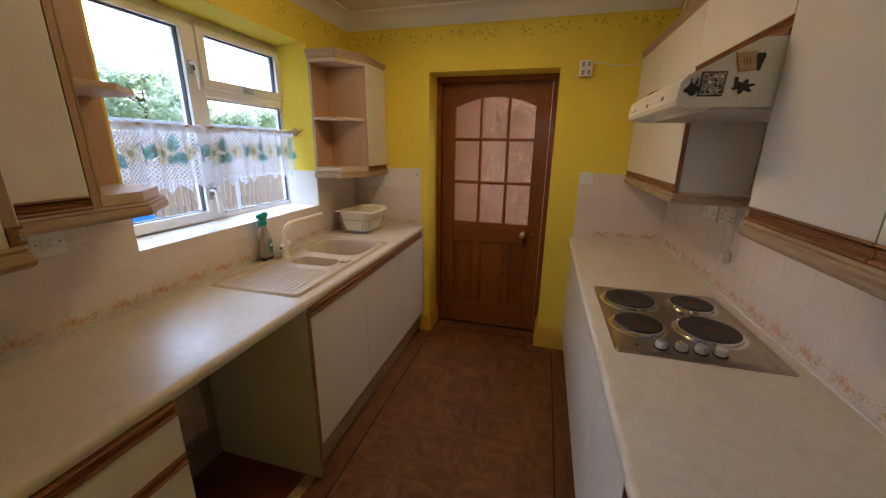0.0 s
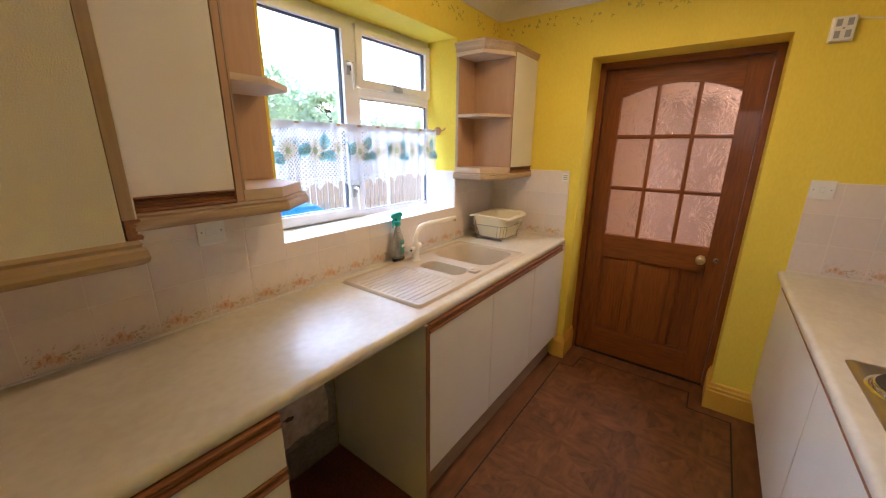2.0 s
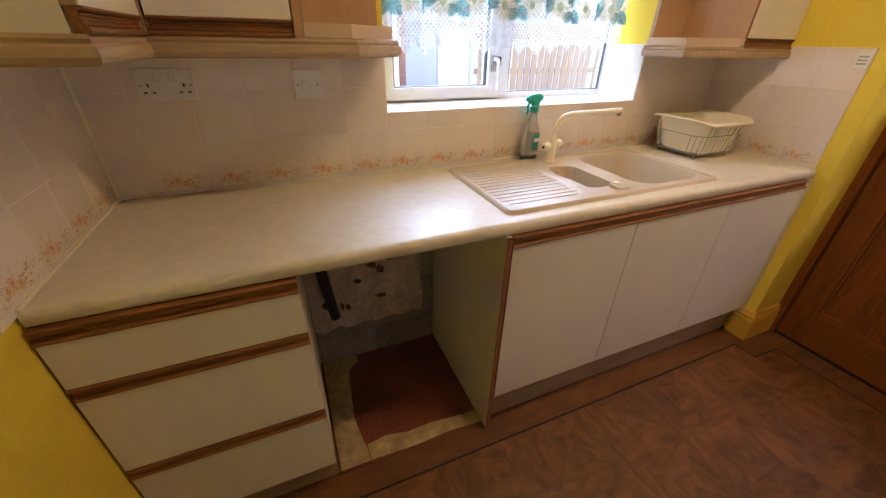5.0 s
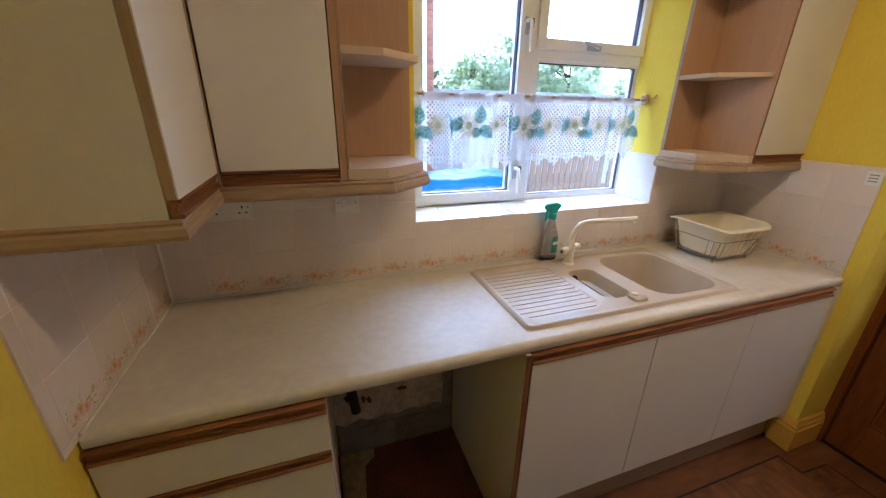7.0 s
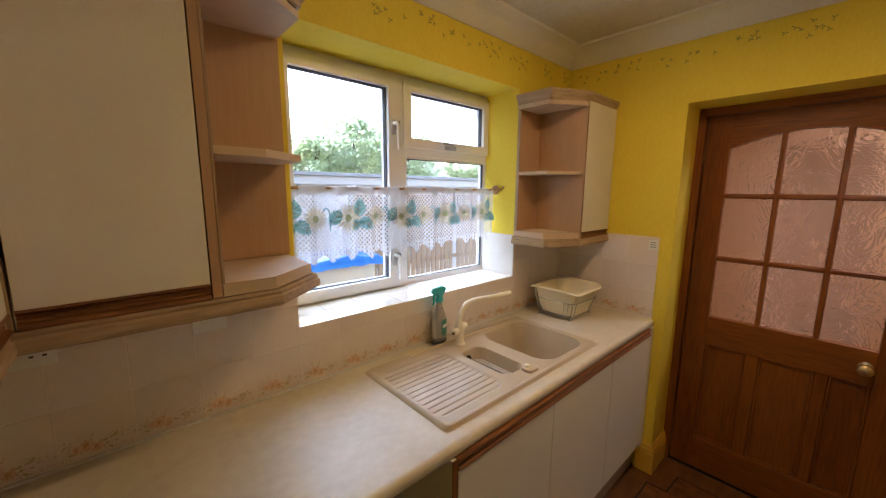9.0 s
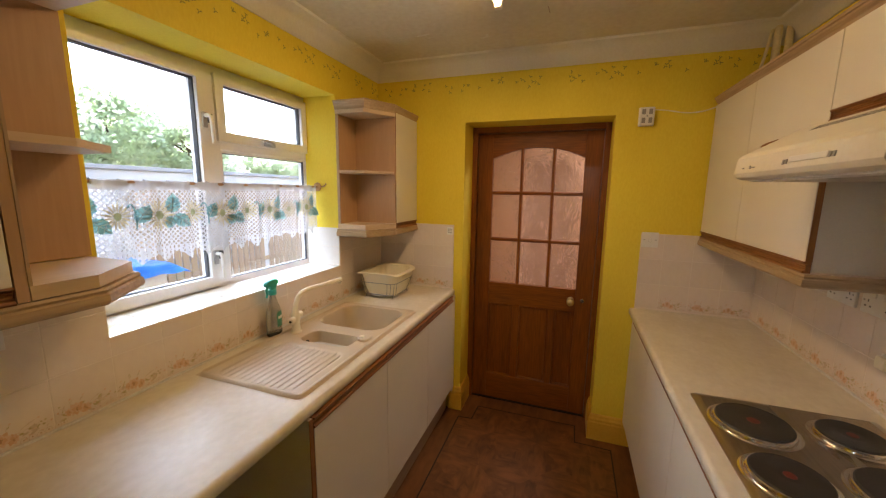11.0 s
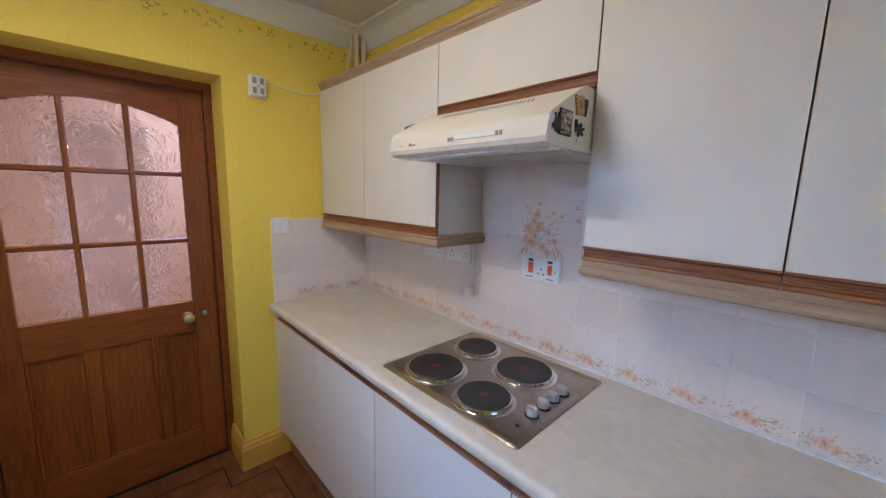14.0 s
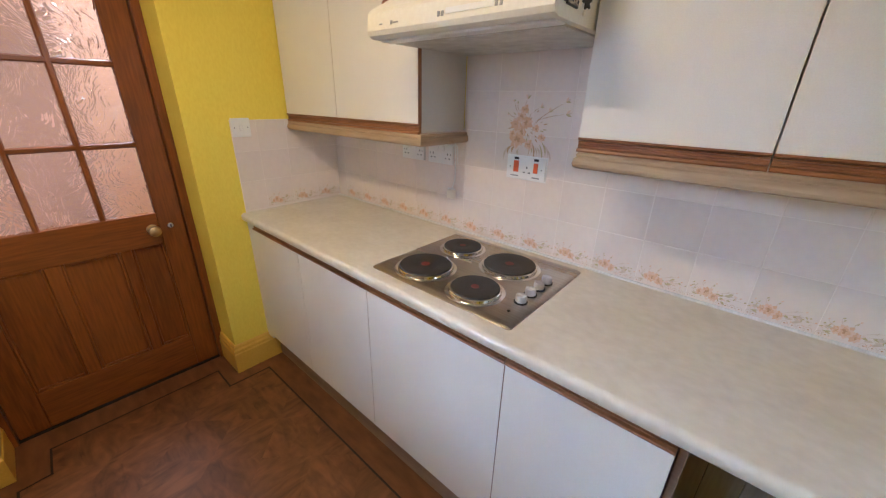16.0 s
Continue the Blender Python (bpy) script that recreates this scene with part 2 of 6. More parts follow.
GASKET = mat("dark_gasket", (0.09, 0.09, 0.10), rough=0.6, bump=0)
HOOD = mat("cream_enamel", (0.80, 0.76, 0.65), (0.75, 0.70, 0.58), 0.3, scale=3, bump=0.02)
HOOD_FILTER = mat("hood_filter", (0.66, 0.63, 0.57), (0.46, 0.43, 0.38), 0.5, 0.2, scale=20, fine=300, bump=0.3)
SINK = mat("beige_composite", (0.60, 0.50, 0.37), (0.54, 0.445, 0.325), 0.32, scale=6, fine=320, bump=0.05)
CREAM = mat("cream_plastic", (0.87, 0.81, 0.66), (0.83, 0.76, 0.60), 0.3, scale=4, bump=0.01)
BOWL = mat("yellowed_cream_plastic", (0.90, 0.83, 0.62), (0.87, 0.79, 0.56), 0.3, scale=4, bump=0.01)
TEAL = mat("teal_plastic", (0.025, 0.43, 0.37), rough=0.35, bump=0)
LABEL_GREEN = mat("green_label", (0.03, 0.20, 0.13), (0.05, 0.27, 0.18), 0.4, scale=30, bump=0)
BOTTLE = mat("clear_bottle", (0.78, 0.79, 0.78), rough=0.12, bump=0)
LIQUID = mat("dark_bottle_base", (0.035, 0.04, 0.045), rough=0.2, bump=0)
LIQUID.node_tree.nodes["Principled BSDF"].inputs["Transmission Weight"].default_value = 0.2
BOTTLE.node_tree.nodes["Principled BSDF"].inputs["Transmission Weight"].default_value = 0.75
POLE = wood("curtain_pole_wood", (0.50, 0.30, 0.15), (0.36, 0.20, 0.09), "y", 0.4)
LEAF_CLOTH = mat("embroidered_leaf", (0.11, 0.30, 0.30), (0.26, 0.47, 0.47), 0.9, scale=60, fine=300, bump=0.2)
PETAL_CLOTH = mat("embroidered_petal", (0.74, 0.62, 0.34), (0.82, 0.76, 0.58), 0.9, scale=70, fine=300, bump=0.2)
VEIN_CLOTH = mat("embroidered_vein", (0.66, 0.78, 0.74), rough=0.9, scale=70, bump=0.2)
HEART_CLOTH = mat("embroidered_heart", (0.52, 0.54, 0.28), rough=0.9, scale=70, bump=0.2)
PLASTER = mat("old_plaster", (0.72, 0.60, 0.50), (0.46, 0.36, 0.28), 0.9, scale=9, fine=40, bump=0.4)
BLOCK = mat("grey_block", (0.36, 0.32, 0.27), (0.22, 0.19, 0.16), 0.95, scale=8, fine=50, bump=0.5, vary=0.12)
CHIPPED = mat("chipped_plaster", (0.13, 0.085, 0.055), (0.05, 0.034, 0.024), 0.95, scale=40, fine=120, bump=0.4)
MORTAR = mat("mortar", (0.30, 0.27, 0.23), (0.18, 0.16, 0.13), 0.95, scale=8, bump=0.5)
OLD_VINYL = mat("old_yellow_vinyl", (0.72, 0.56, 0.28), (0.22, 0.13, 0.05), 0.55, scale=11, fine=30, bump=0.1, spread=0.5)
RED_FLOOR = mat("dark_red_floor", (0.27, 0.070, 0.036), (0.10, 0.032, 0.020), 0.40, scale=5, bump=0.1)
PIPE_PAINT = mat("painted_pipe", (0.80, 0.70, 0.42), (0.74, 0.62, 0.32), 0.45, bump=0.02)
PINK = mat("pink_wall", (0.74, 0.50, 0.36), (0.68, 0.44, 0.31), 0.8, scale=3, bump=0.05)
# the hall pink again, darkened to put the opening's shade into the colour
PINK_DIMMED = mat("dimmed_pink_wall", (0.45, 0.29, 0.20), (0.39, 0.25, 0.17), 0.8, scale=3, bump=0.05)
CARPET = mat("hall_carpet", (0.25, 0.14, 0.09), rough=0.95, fine=300, bump=0.5)
CONCRETE = mat("pale_concrete", (0.25, 0.225, 0.19), (0.19, 0.17, 0.145), 0.9, scale=1.5, fine=40, bump=0.3)
RENDER_WALL = mat("pale_render", (0.55, 0.54, 0.52), (0.47, 0.46, 0.45), 0.9, scale=1.2, fine=30, bump=0.2)
ROOF_FELT = mat("grey_roof", (0.34, 0.34, 0.34), (0.26, 0.26, 0.26), 0.9, scale=2, bump=0.2)
FENCE = wood("fence_timber", (0.36, 0.25, 0.16), (0.27, 0.18, 0.11), "z", 0.8, bump=0.3)
BRICK = mat("red_brick", (0.40, 0.17, 0.105), (0.30, 0.115, 0.07), 0.9, scale=12, fine=60, bump=0.4, vary=0.2)
TARP = mat("blue_tarpaulin", (0.012, 0.17, 0.55), (0.02, 0.24, 0.65), 0.4, scale=3, fine=14, bump=0.3)
FOLIAGE = mat("foliage", (0.11, 0.145, 0.075), (0.15, 0.19, 0.11), 0.8, scale=0.7, fine=3, bump=0, spread=0.5)


def thin(m, colour, share):
    """Lets light through a thin leaf or cloth."""
    n, l = m.node_tree.nodes, m.node_tree.links
    through_light, both = n.new("ShaderNodeBsdfTranslucent"), n.new("ShaderNodeMixShader")
    through_light.inputs["Color"].default_value, both.inputs[0].default_value = (*colour, 1), share
    l.new(n["Principled BSDF"].outputs[0], both.inputs[1])
    l.new(through_light.outputs[0], both.inputs[2])
    l.new(both.outputs[0], n["Material Output"].inputs["Surface"])


thin(FOLIAGE, (0.86, 0.92, 0.70), 0.75)
thin(LEAF_CLOTH, (0.26, 0.48, 0.48), 0.6)
thin(PETAL_CLOTH, (0.42, 0.37, 0.24), 0.5)
thin(HEART_CLOTH, (0.28, 0.30, 0.16), 0.5)
thin(VEIN_CLOTH, (0.45, 0.55, 0.52), 0.5)
BARK = mat("bark", (0.10, 0.075, 0.05), rough=0.95, scale=4, fine=20, bump=0.6)
GLOW, _n, _l, _p = nodes_of("lit_bulb")
_p.inputs["Emission Color"].default_value, _p.inputs["Emission Strength"].default_value = (1, 0.70, 0.32, 1), 2.5


def lace_material():
    """White net of crossing threads with open diamonds, thicker near the hem."""
    m, n, l, p = nodes_of("white_lace")
    p.inputs["Base Color"].default_value, p.inputs["Roughness"].default_value = (0.80, 0.80, 0.82, 1), 0.9
    co, sep = n.new("ShaderNodeTexCoord"), n.new("ShaderNodeSeparateXYZ")
    l.new(co.outputs["Object"], sep.inputs[0])

    def math_node(op, a, b=None):
        k = n.new("ShaderNodeMath")
        k.operation = op
        for i, v in enumerate((a, b)):
            if v is None:
                continue
            if isinstance(v, (int, float)):
                k.inputs[i].default_value = v
            else:
                l.new(v, k.inputs[i])
        return k.outputs[0]
    u, v = math_node("MULTIPLY", sep.outputs["Y"], 185.0), math_node("MULTIPLY", sep.outputs["Z"], 165.0)
    s1 = math_node("ABSOLUTE", math_node("SINE", math_node("ADD", u, v)))
    s2 = math_node("ABSOLUTE", math_node("SINE", math_node("SUBTRACT", u, v)))
    thread = math_node("LESS_THAN", math_node("MINIMUM", s1, s2), 0.50)
    hem = math_node("LESS_THAN", sep.outputs["Z"], 0.055)
    fine = math_node("GREATER_THAN", math_node("SINE", math_node("MULTIPLY", sep.outputs["Y"], 420.0)), -0.2)
    top = math_node("GREATER_THAN", sep.outputs["Z"], 0.262)
    solid = math_node("MAXIMUM", math_node("MAXIMUM", thread, top), math_node("MULTIPLY", hem, fine))
    cover = math_node("ADD", math_node("MULTIPLY", solid, 0.64), 0.30)
    clear, body, cloth = n.new("ShaderNodeBsdfTransparent"), n.new("ShaderNodeMixShader"), n.new("ShaderNodeMixShader")
    trans = n.new("ShaderNodeBsdfTranslucent")
    trans.inputs["Color"].default_value = (0.46, 0.46, 0.49, 1)
    cloth.inputs[0].default_value = 0.5
    l.new(p.outputs[0], cloth.inputs[1])
    l.new(trans.outputs[0], cloth.inputs[2])
    l.new(cover, body.inputs[0])
    l.new(clear.outputs[0], body.inputs[1])
    l.new(cloth.outputs[0], body.inputs[2])
    l.new(body.outputs[0], n["Material Output"].inputs["Surface"])
    return m


LACE = lace_material()


# ---- mesh helpers ----
def box(x0, x1, y0, y1, z0, z1, bevel=0.0, seg=2, bm=None):
    b = bmesh.new()
    bmesh.ops.create_cube(b, size=1.0)
    bmesh.ops.scale(b, vec=(abs(x1 - x0), abs(y1 - y0), abs(z1 - z0)), verts=b.verts)
    bmesh.ops.translate(b, vec=((x0 + x1) / 2, (y0 + y1) / 2, (z0 + z1) / 2), verts=b.verts)
    if bevel:
        bmesh.ops.bevel(b, geom=b.edges[:], offset=bevel, segments=seg, affect="EDGES", profile=0.5)
    return merge(bm, b) if bm is not None else b


def merge(bm, other):
    me = bpy.data.meshes.new("temp")
    other.to_mesh(me)
    other.free()
    bm.from_mesh(me)
    bpy.data.meshes.remove(me)
    return bm


def weld(bm):
    """Joins touching pieces into one and takes out the faces between them."""
    bmesh.ops.remove_doubles(bm, verts=bm.verts, dist=0.00005)
    bm.verts.index_update()
    seen = {}
    for f in bm.faces:
        seen.setdefault(frozenset(v.index for v in f.verts), []).append(f)
    bmesh.ops.delete(bm, geom=[f for fs in seen.values() if len(fs) > 1 for f in fs], context="FACES_ONLY")


def prism(points, axis, a, b, bm=None):
    """A closed outline drawn out along an axis. Outline in (y, z), (x, z) or (x, y)."""
    out = bm if bm is not None else bmesh.new()

    def at(p, k):
        return {"x": (k, p[0], p[1]), "y": (p[0], k, p[1]), "z": (p[0], p[1], k)}[axis]
    lo, hi = [out.verts.new(at(p, a)) for p in points], [out.verts.new(at(p, b)) for p in points]
    faces = [out.faces.new(lo), out.faces.new(hi[::-1])]
    for i in range(len(points)):
        j = (i + 1) % len(points)
        faces.append(out.faces.new((lo[i], hi[i], hi[j], lo[j])))
    bmesh.ops.recalc_face_normals(out, faces=faces)
    return out


def sweep(path, profile, bm=None, only=None):
    """A moulding: profile of (outwards, z) led along a level path of (x, y), mitred; outwards is to the right of the way."""
    out = bm if bm is not None else bmesh.new()
    pts = [Vector(p) for p in path]
    rings = []
    for i, p in enumerate(pts):
        d0 = (p - pts[i - 1]).normalized() if i else (pts[1] - p).normalized()
        d1 = (pts[i + 1] - p).normalized() if i + 1 < len(pts) else d0
        n0, n1 = Vector((d0.y, -d0.x)), Vector((d1.y, -d1.x))
        m = (n0 + n1).normalized()
        m = m / max(m.dot(n0), 0.3)
        rings.append([out.verts.new((p.x + m.x * o, p.y + m.y * o, z)) for o, z in profile])
    faces = []
    if only is not None:
        for r in rings[:only] + rings[only + 2:]:
            bmesh.ops.delete(out, geom=r, context="VERTS")
        rings = rings[only:only + 2]
    for r, s in zip(rings, rings[1:]):
        for i in range(len(profile)):
            j = (i + 1) % len(profile)
            faces.append(out.faces.new((r[i], r[j], s[j], s[i])))
    faces += [out.faces.new(rings[0]), out.faces.new(rings[-1][::-1])]
    bmesh.ops.recalc_face_normals(out, faces=faces)
    return out


def tube(points, radius, sides=10, smooth=4, bm=None):
    """A round bar along a bent line; radius a number or one for each point."""
    out = bm if bm is not None else bmesh.new()
    pts = [Vector(p) for p in points]
    rad = radius if isinstance(radius, (list, tuple)) else [radius] * len(pts)
    line = []
    for i in range(len(pts) - 1):
        p0, p1, p2, p3 = pts[max(i - 1, 0)], pts[i], pts[i + 1], pts[min(i + 2, len(pts) - 1)]
        for k in range(smooth):
            t = k / smooth
            q = 0.5 * ((2 * p1) + (p2 - p0) * t + (2 * p0 - 5 * p1 + 4 * p2 - p3) * t * t + (3 * p1 - p0 - 3 * p2 + p3) * t ** 3)
            line.append((q, rad[i] * (1 - t) + rad[i + 1] * t))
    line.append((pts[-1], rad[-1]))
    rings, side = [], None
    for i, (q, r) in enumerate(line):
        d = (line[min(i + 1, len(line) - 1)][0] - line[max(i - 1, 0)][0]).normalized()
        if side is None:
            side = d.orthogonal().normalized()
        side = (side - d * side.dot(d)).normalized()
        up = d.cross(side)
        rings.append([out.verts.new(q + (side * math.cos(a) + up * math.sin(a)) * r) for a in [2 * math.pi * k / sides for k in range(sides)]])
    for r, s in zip(rings, rings[1:]):
        for k in range(sides):
            out.faces.new((r[k], r[(k + 1) % sides], s[(k + 1) % sides], s[k]))
    out.faces.new(rings[0][::-1])
    out.faces.new(rings[-1])
    return out


def lathe(profile, centre, sides=32, sx=1.0, sy=1.0, bm=None):
    """A turned shape: profile of (radius, z) about an upright line."""
    out = bm if bm is not None else bmesh.new()
    rings = [[out.verts.new((centre[0] + r * sx * math.cos(2 * math.pi * k / sides), centre[1] + r * sy * math.sin(2 * math.pi * k / sides), centre[2] + z)) for k in range(sides)] for r, z in profile]
    for a, b in zip(rings, rings[1:]):
        for k in range(sides):
            out.faces.new((a[k], a[(k + 1) % sides], b[(k + 1) % sides], b[k]))
    out.faces.new(rings[0][::-1])
    out.faces.new(rings[-1])
    return out


def round_rect(cx, cy, w, d, r, n=6):
    pts = []
    for sx, sy, a0 in ((1, 1, 0), (-1, 1, 90), (-1, -1, 180), (1, -1, 270)):
        for k in range(n + 1):
            a = radians(a0 + 90 * k / n)
            pts.append((cx + sx * (w / 2 - r) + r * math.cos(a), cy + sy * (d / 2 - r) + r * math.sin(a)))
    return pts


def loft(rings, bm=None, close=False):
    """Skin over level outlines, each a list of points of the same number."""
    out = bm if bm is not None else bmesh.new()
    vs = [[out.verts.new(p) for p in r] for r in rings]
    for a, b in zip(vs, vs[1:]):
        for k in range(len(a)):
            j = (k + 1) % len(a)
            out.faces.new((a[k], a[j], b[j], b[k]))
    out.faces.new(vs[0][::-1])
    if close:
        out.faces.new(vs[-1])
    return out


FRAMES = {}


def thing(name, m, label, category, group="", kind=""):
    """An Empty at a thing's base; m is a pose or a place."""
    ob = new(name)
    m = m if isinstance(m, Matrix) else Matrix.Translation(m)
    ob.matrix_basis = m
    ob.empty_display_size = 0.05
    FRAMES[ob.name] = m
    return tagged(ob, label, category, group, kind)


def part(name, bm, material, parent=None, label="", smooth=False, local=False):
    """One mesh object under a thing or a part; the mesh is given in world metres, or in the thing's own if local."""
    me = bpy.data.meshes.new(name)
    if parent is not None and not local:
        bm.transform(FRAMES[parent.name].inverted())
    bm.to_mesh(me)
    bm.free()
    me.materials.append(material)
    if smooth:
        me.polygons.foreach_set("use_smooth", [True] * len(me.polygons))
        me.set_sharp_from_angle(angle=radians(40))
    ob = new(name, me)
    if parent is not None:
        ob.parent = parent
        FRAMES[ob.name] = FRAMES[parent.name]
    else:
        FRAMES[ob.name] = Matrix.Identity(4)
    if label:
        ob["label"] = label
    return ob


def structure(name, bm, material, label, category, smooth=False):
    return tagged(part(name, bm, material, None, "", smooth), label, category, "", "structure")


def shared(name, me, parent, m):
    """Another object on a mesh already made, under a parent, at a world pose."""
    ob = new(name, me)
    ob.parent = parent
    ob.matrix_basis = FRAMES[parent.name].inverted() @ m
    FRAMES[ob.name] = m
    return ob


def mesh_of(name, bm, *materials):
    me = bpy.data.meshes.new(name)
    bm.to_mesh(me)
    bm.free()
    for m in materials:
        me.materials.append(m)
    return me

# ---- the room ----
WX, EX, NY, SY, CZ = -1.356, 0.920, 4.552, 1.990, 2.400     # wall faces and ceiling
WIN_Y0, WIN_Y1, WIN_Z0, WIN_Z1 = 2.856, 4.047, 1.116, 2.105   # window opening
DOOR_X0, DOOR_X1, DOOR_TOP = -0.722, 0.166, 2.012
FRAME_X = -1.575                                              # inner face of the window frame
WT = 0.900                                                    # worktop height

bm = box(-1.66, WX, 0.2, WIN_Y0, -0.2, 2.7)
box(FRAME_X, WX, WIN_Y1, 6.8, -0.2, 2.7, bm=bm)
box(-1.66, FRAME_X, WIN_Y1 + 0.046, 6.8, -0.2, 2.7, bm=bm)
box(-1.66, WX, WIN_Y0, WIN_Y1, -0.2, WIN_Z0 - 0.032, bm=bm)
box(-1.66, WX, WIN_Y0, WIN_Y1, WIN_Z1, 2.7, bm=bm)
wall_west = structure("wall_west", bm, YELLOW, "yellow papered wall with a deep window opening", "wall")
bm = box(WX, DOOR_X0, NY, 4.84, -0.1, 2.6)
box(DOOR_X1, EX, NY, 4.84, -0.1, 2.6, bm=bm)
box(DOOR_X0, DOOR_X1, NY, 4.84, DOOR_TOP, 2.6, bm=bm)
wall_north = structure("wall_north", bm, YELLOW, "yellow papered wall around a deep door recess", "wall")
wall_east = structure("wall_east", box(EX, 1.05, 0.2, 4.84, -0.1, 2.6), YELLOW, "yellow papered wall behind the hob units", "wall")
bm = box(WX, -0.40, 1.87, SY, -0.1, 2.6)
box(0.44, EX, 1.87, SY, -0.1, 2.6, bm=bm)
box(-0.40, 0.44, 1.87, SY, 2.05, 2.6, bm=bm)
wall_south = structure("wall_south", bm, YELLOW, "yellow papered wall with an open doorway", "wall")
# unseen back wall; its opening is added to let daylight onto south-facing surfaces
bm = box(WX, -0.40, 0.1, 0.2, -0.1, 2.6)
box(0.40, EX, 0.1, 0.2, -0.1, 2.6, bm=bm)
box(-0.40, 0.40, 0.1, 0.2, -0.1, 1.50, bm=bm)
box(-0.40, 0.40, 0.1, 0.2, 2.05, 2.6, bm=bm)
wall_back = structure("wall_back", bm, YELLOW, "plain unseen back wall with an opening added for fill daylight", "wall")
bm = box(WX, EX, 0.2, 4.84, CZ, 2.5)
ceiling = structure("ceiling", bm, CEILING, "cream painted ceiling with patchy old paint", "ceiling")

for x, y, w, h, turn in ((-0.86, 4.150, 0.040, 0.010, 0.5), (-0.825, 4.190, 0.022, 0.006, 0.9), (-0.547, 4.272, 0.024, 0.009, 0.3), (-0.526, 4.246, 0.010, 0.016, 0.2)):
    ring = [(x + w * (1 + 0.3 * math.sin(3 * k)) * math.cos(k * 0.628 + turn), y + h * (1 + 0.3 * math.cos(4 * k)) * math.sin(k * 0.628)) for k in range(10)]
    part("paint_flake", prism(ring, "z", CZ - 0.002, CZ + 0.001), COVE, ceiling, "lifted flake of pale paint")
part("hairline_crack", prism([(-0.200, 4.03), (-0.196, 4.03), (-0.192, 4.10), (-0.195, 4.10)], "z", CZ - 0.0008, CZ + 0.001), PLINTH, ceiling, "thin dark crack in the paint")

# the floor, with a darker border set off by a thin black line
floor = structure("floor", box(WX, EX, 0.2, 4.84, -0.12, -0.002), VINYL_EDGE, "brown marbled vinyl floor with a black inlaid line", "floor")
IN = [(-0.70, 2.0), (-0.70, 4.462), (-0.605, 4.470), (-0.597, 4.632), (0.075, 4.636), (0.075, 4.462), (0.285, 4.458), (0.285, 2.0)]
bm = prism(IN, "z", -0.0015, 0.0006)
part("floor_field", bm, VINYL, floor, "brown marbled vinyl field")
for (ax, ay), (bx, by) in zip(IN, IN[1:]):
    d = Vector((bx - ax, by - ay)).normalized() * 0.0040
    nrm = Vector((d.y, -d.x))
    q = [(ax - d.x - nrm.x, ay - d.y - nrm.y), (bx + d.x - nrm.x, by + d.y - nrm.y), (bx + d.x + nrm.x, by + d.y + nrm.y), (ax - d.x + nrm.x, ay - d.y + nrm.y)]
    part("inlay_strip", prism(q, "z", 0.0, 0.0012), INLAY, floor, "thin black inlaid strip")

# hollow-curved coving round the ceiling
COVE_PROFILE = [(0.0, CZ), (0.0, 2.300), (0.006, 2.300), (0.012, 2.312), (0.022, 2.336), (0.038, 2.358), (0.058, 2.374), (0.080, 2.384), (0.094, 2.388), (0.096, 2.394), (0.096, CZ)]
coving = structure("coving", sweep([(WX, SY), (WX, NY), (EX, NY), (EX, SY)], COVE_PROFILE), COVE, "cream painted plaster coving", "coving", True)

# yellow skirting turning into the door recess
SKIRT = [(0.0, 0.0), (0.020, 0.0), (0.020, 0.118), (0.016, 0.124), (0.017, 0.140), (0.011, 0.150), (0.010, 0.163), (0.005, 0.170), (0.0, 0.170)]
structure("baseboard_east", sweep([(DOOR_X1, 4.765), (DOOR_X1, NY), (0.402, NY)][::-1], [(-a, z) for a, z in SKIRT]), YELLOW_PAINT, "yellow gloss painted skirting board beside the door", "skirting board")
structure("baseboard_west", sweep([(-0.80, NY), (DOOR_X0, NY), (DOOR_X0, 4.765)][::-1], [(-a, z) for a, z in SKIRT]), YELLOW_PAINT, "yellow gloss painted skirting board beside the sink units", "skirting board")


def leaf_outline(cx, cy, length, width, angle, bend=0.0, n=4):
    """A pointed leaf or petal as a flat ring of points."""
    up, dn = [], []
    for k in range(n + 1):
        t = k / n
        w = width * math.sin(math.pi * min(t * 0.92 + 0.04, 1)) * (1 - 0.25 * t)
        off = bend * math.sin(math.pi * t)
        up.append((t * length, off + w / 2))
        dn.append((t * length, off - w / 2))
    ca, sa = math.cos(angle), math.sin(angle)
    return [(cx + x * ca - y * sa, cy + x * sa + y * ca) for x, y in up + dn[::-1]]


def flat(bm, ring, z=0.0, index=0):
    z += len(bm.faces) * 0.00001                     # each printed piece lies a hair above the last
    f = bm.faces.new([bm.verts.new((x, y, z)) for x, y in ring])
    f.material_index = index
    if f.normal.z < 0 or f.calc_area() and (f.normal_update() or f.normal.z < 0):
        f.normal_flip()
    return f


# stencilled leaf sprigs below the coving
def sprig_mesh(seed):
    rnd, bm = random.Random(seed), bmesh.new()
    for _ in range(rnd.randint(6, 9)):
        cx, cy = rnd.uniform(-0.085, 0.085), rnd.uniform(-0.03, 0.03)
        for k in range(3):
            flat(bm, leaf_outline(cx, cy, rnd.uniform(0.008, 0.014), 0.006, k * 2.1 + rnd.uniform(-0.5, 0.5), n=3), rnd.uniform(0, 0.0002))
    return mesh_of("leaf_sprig", bm, PRINT_GREEN)


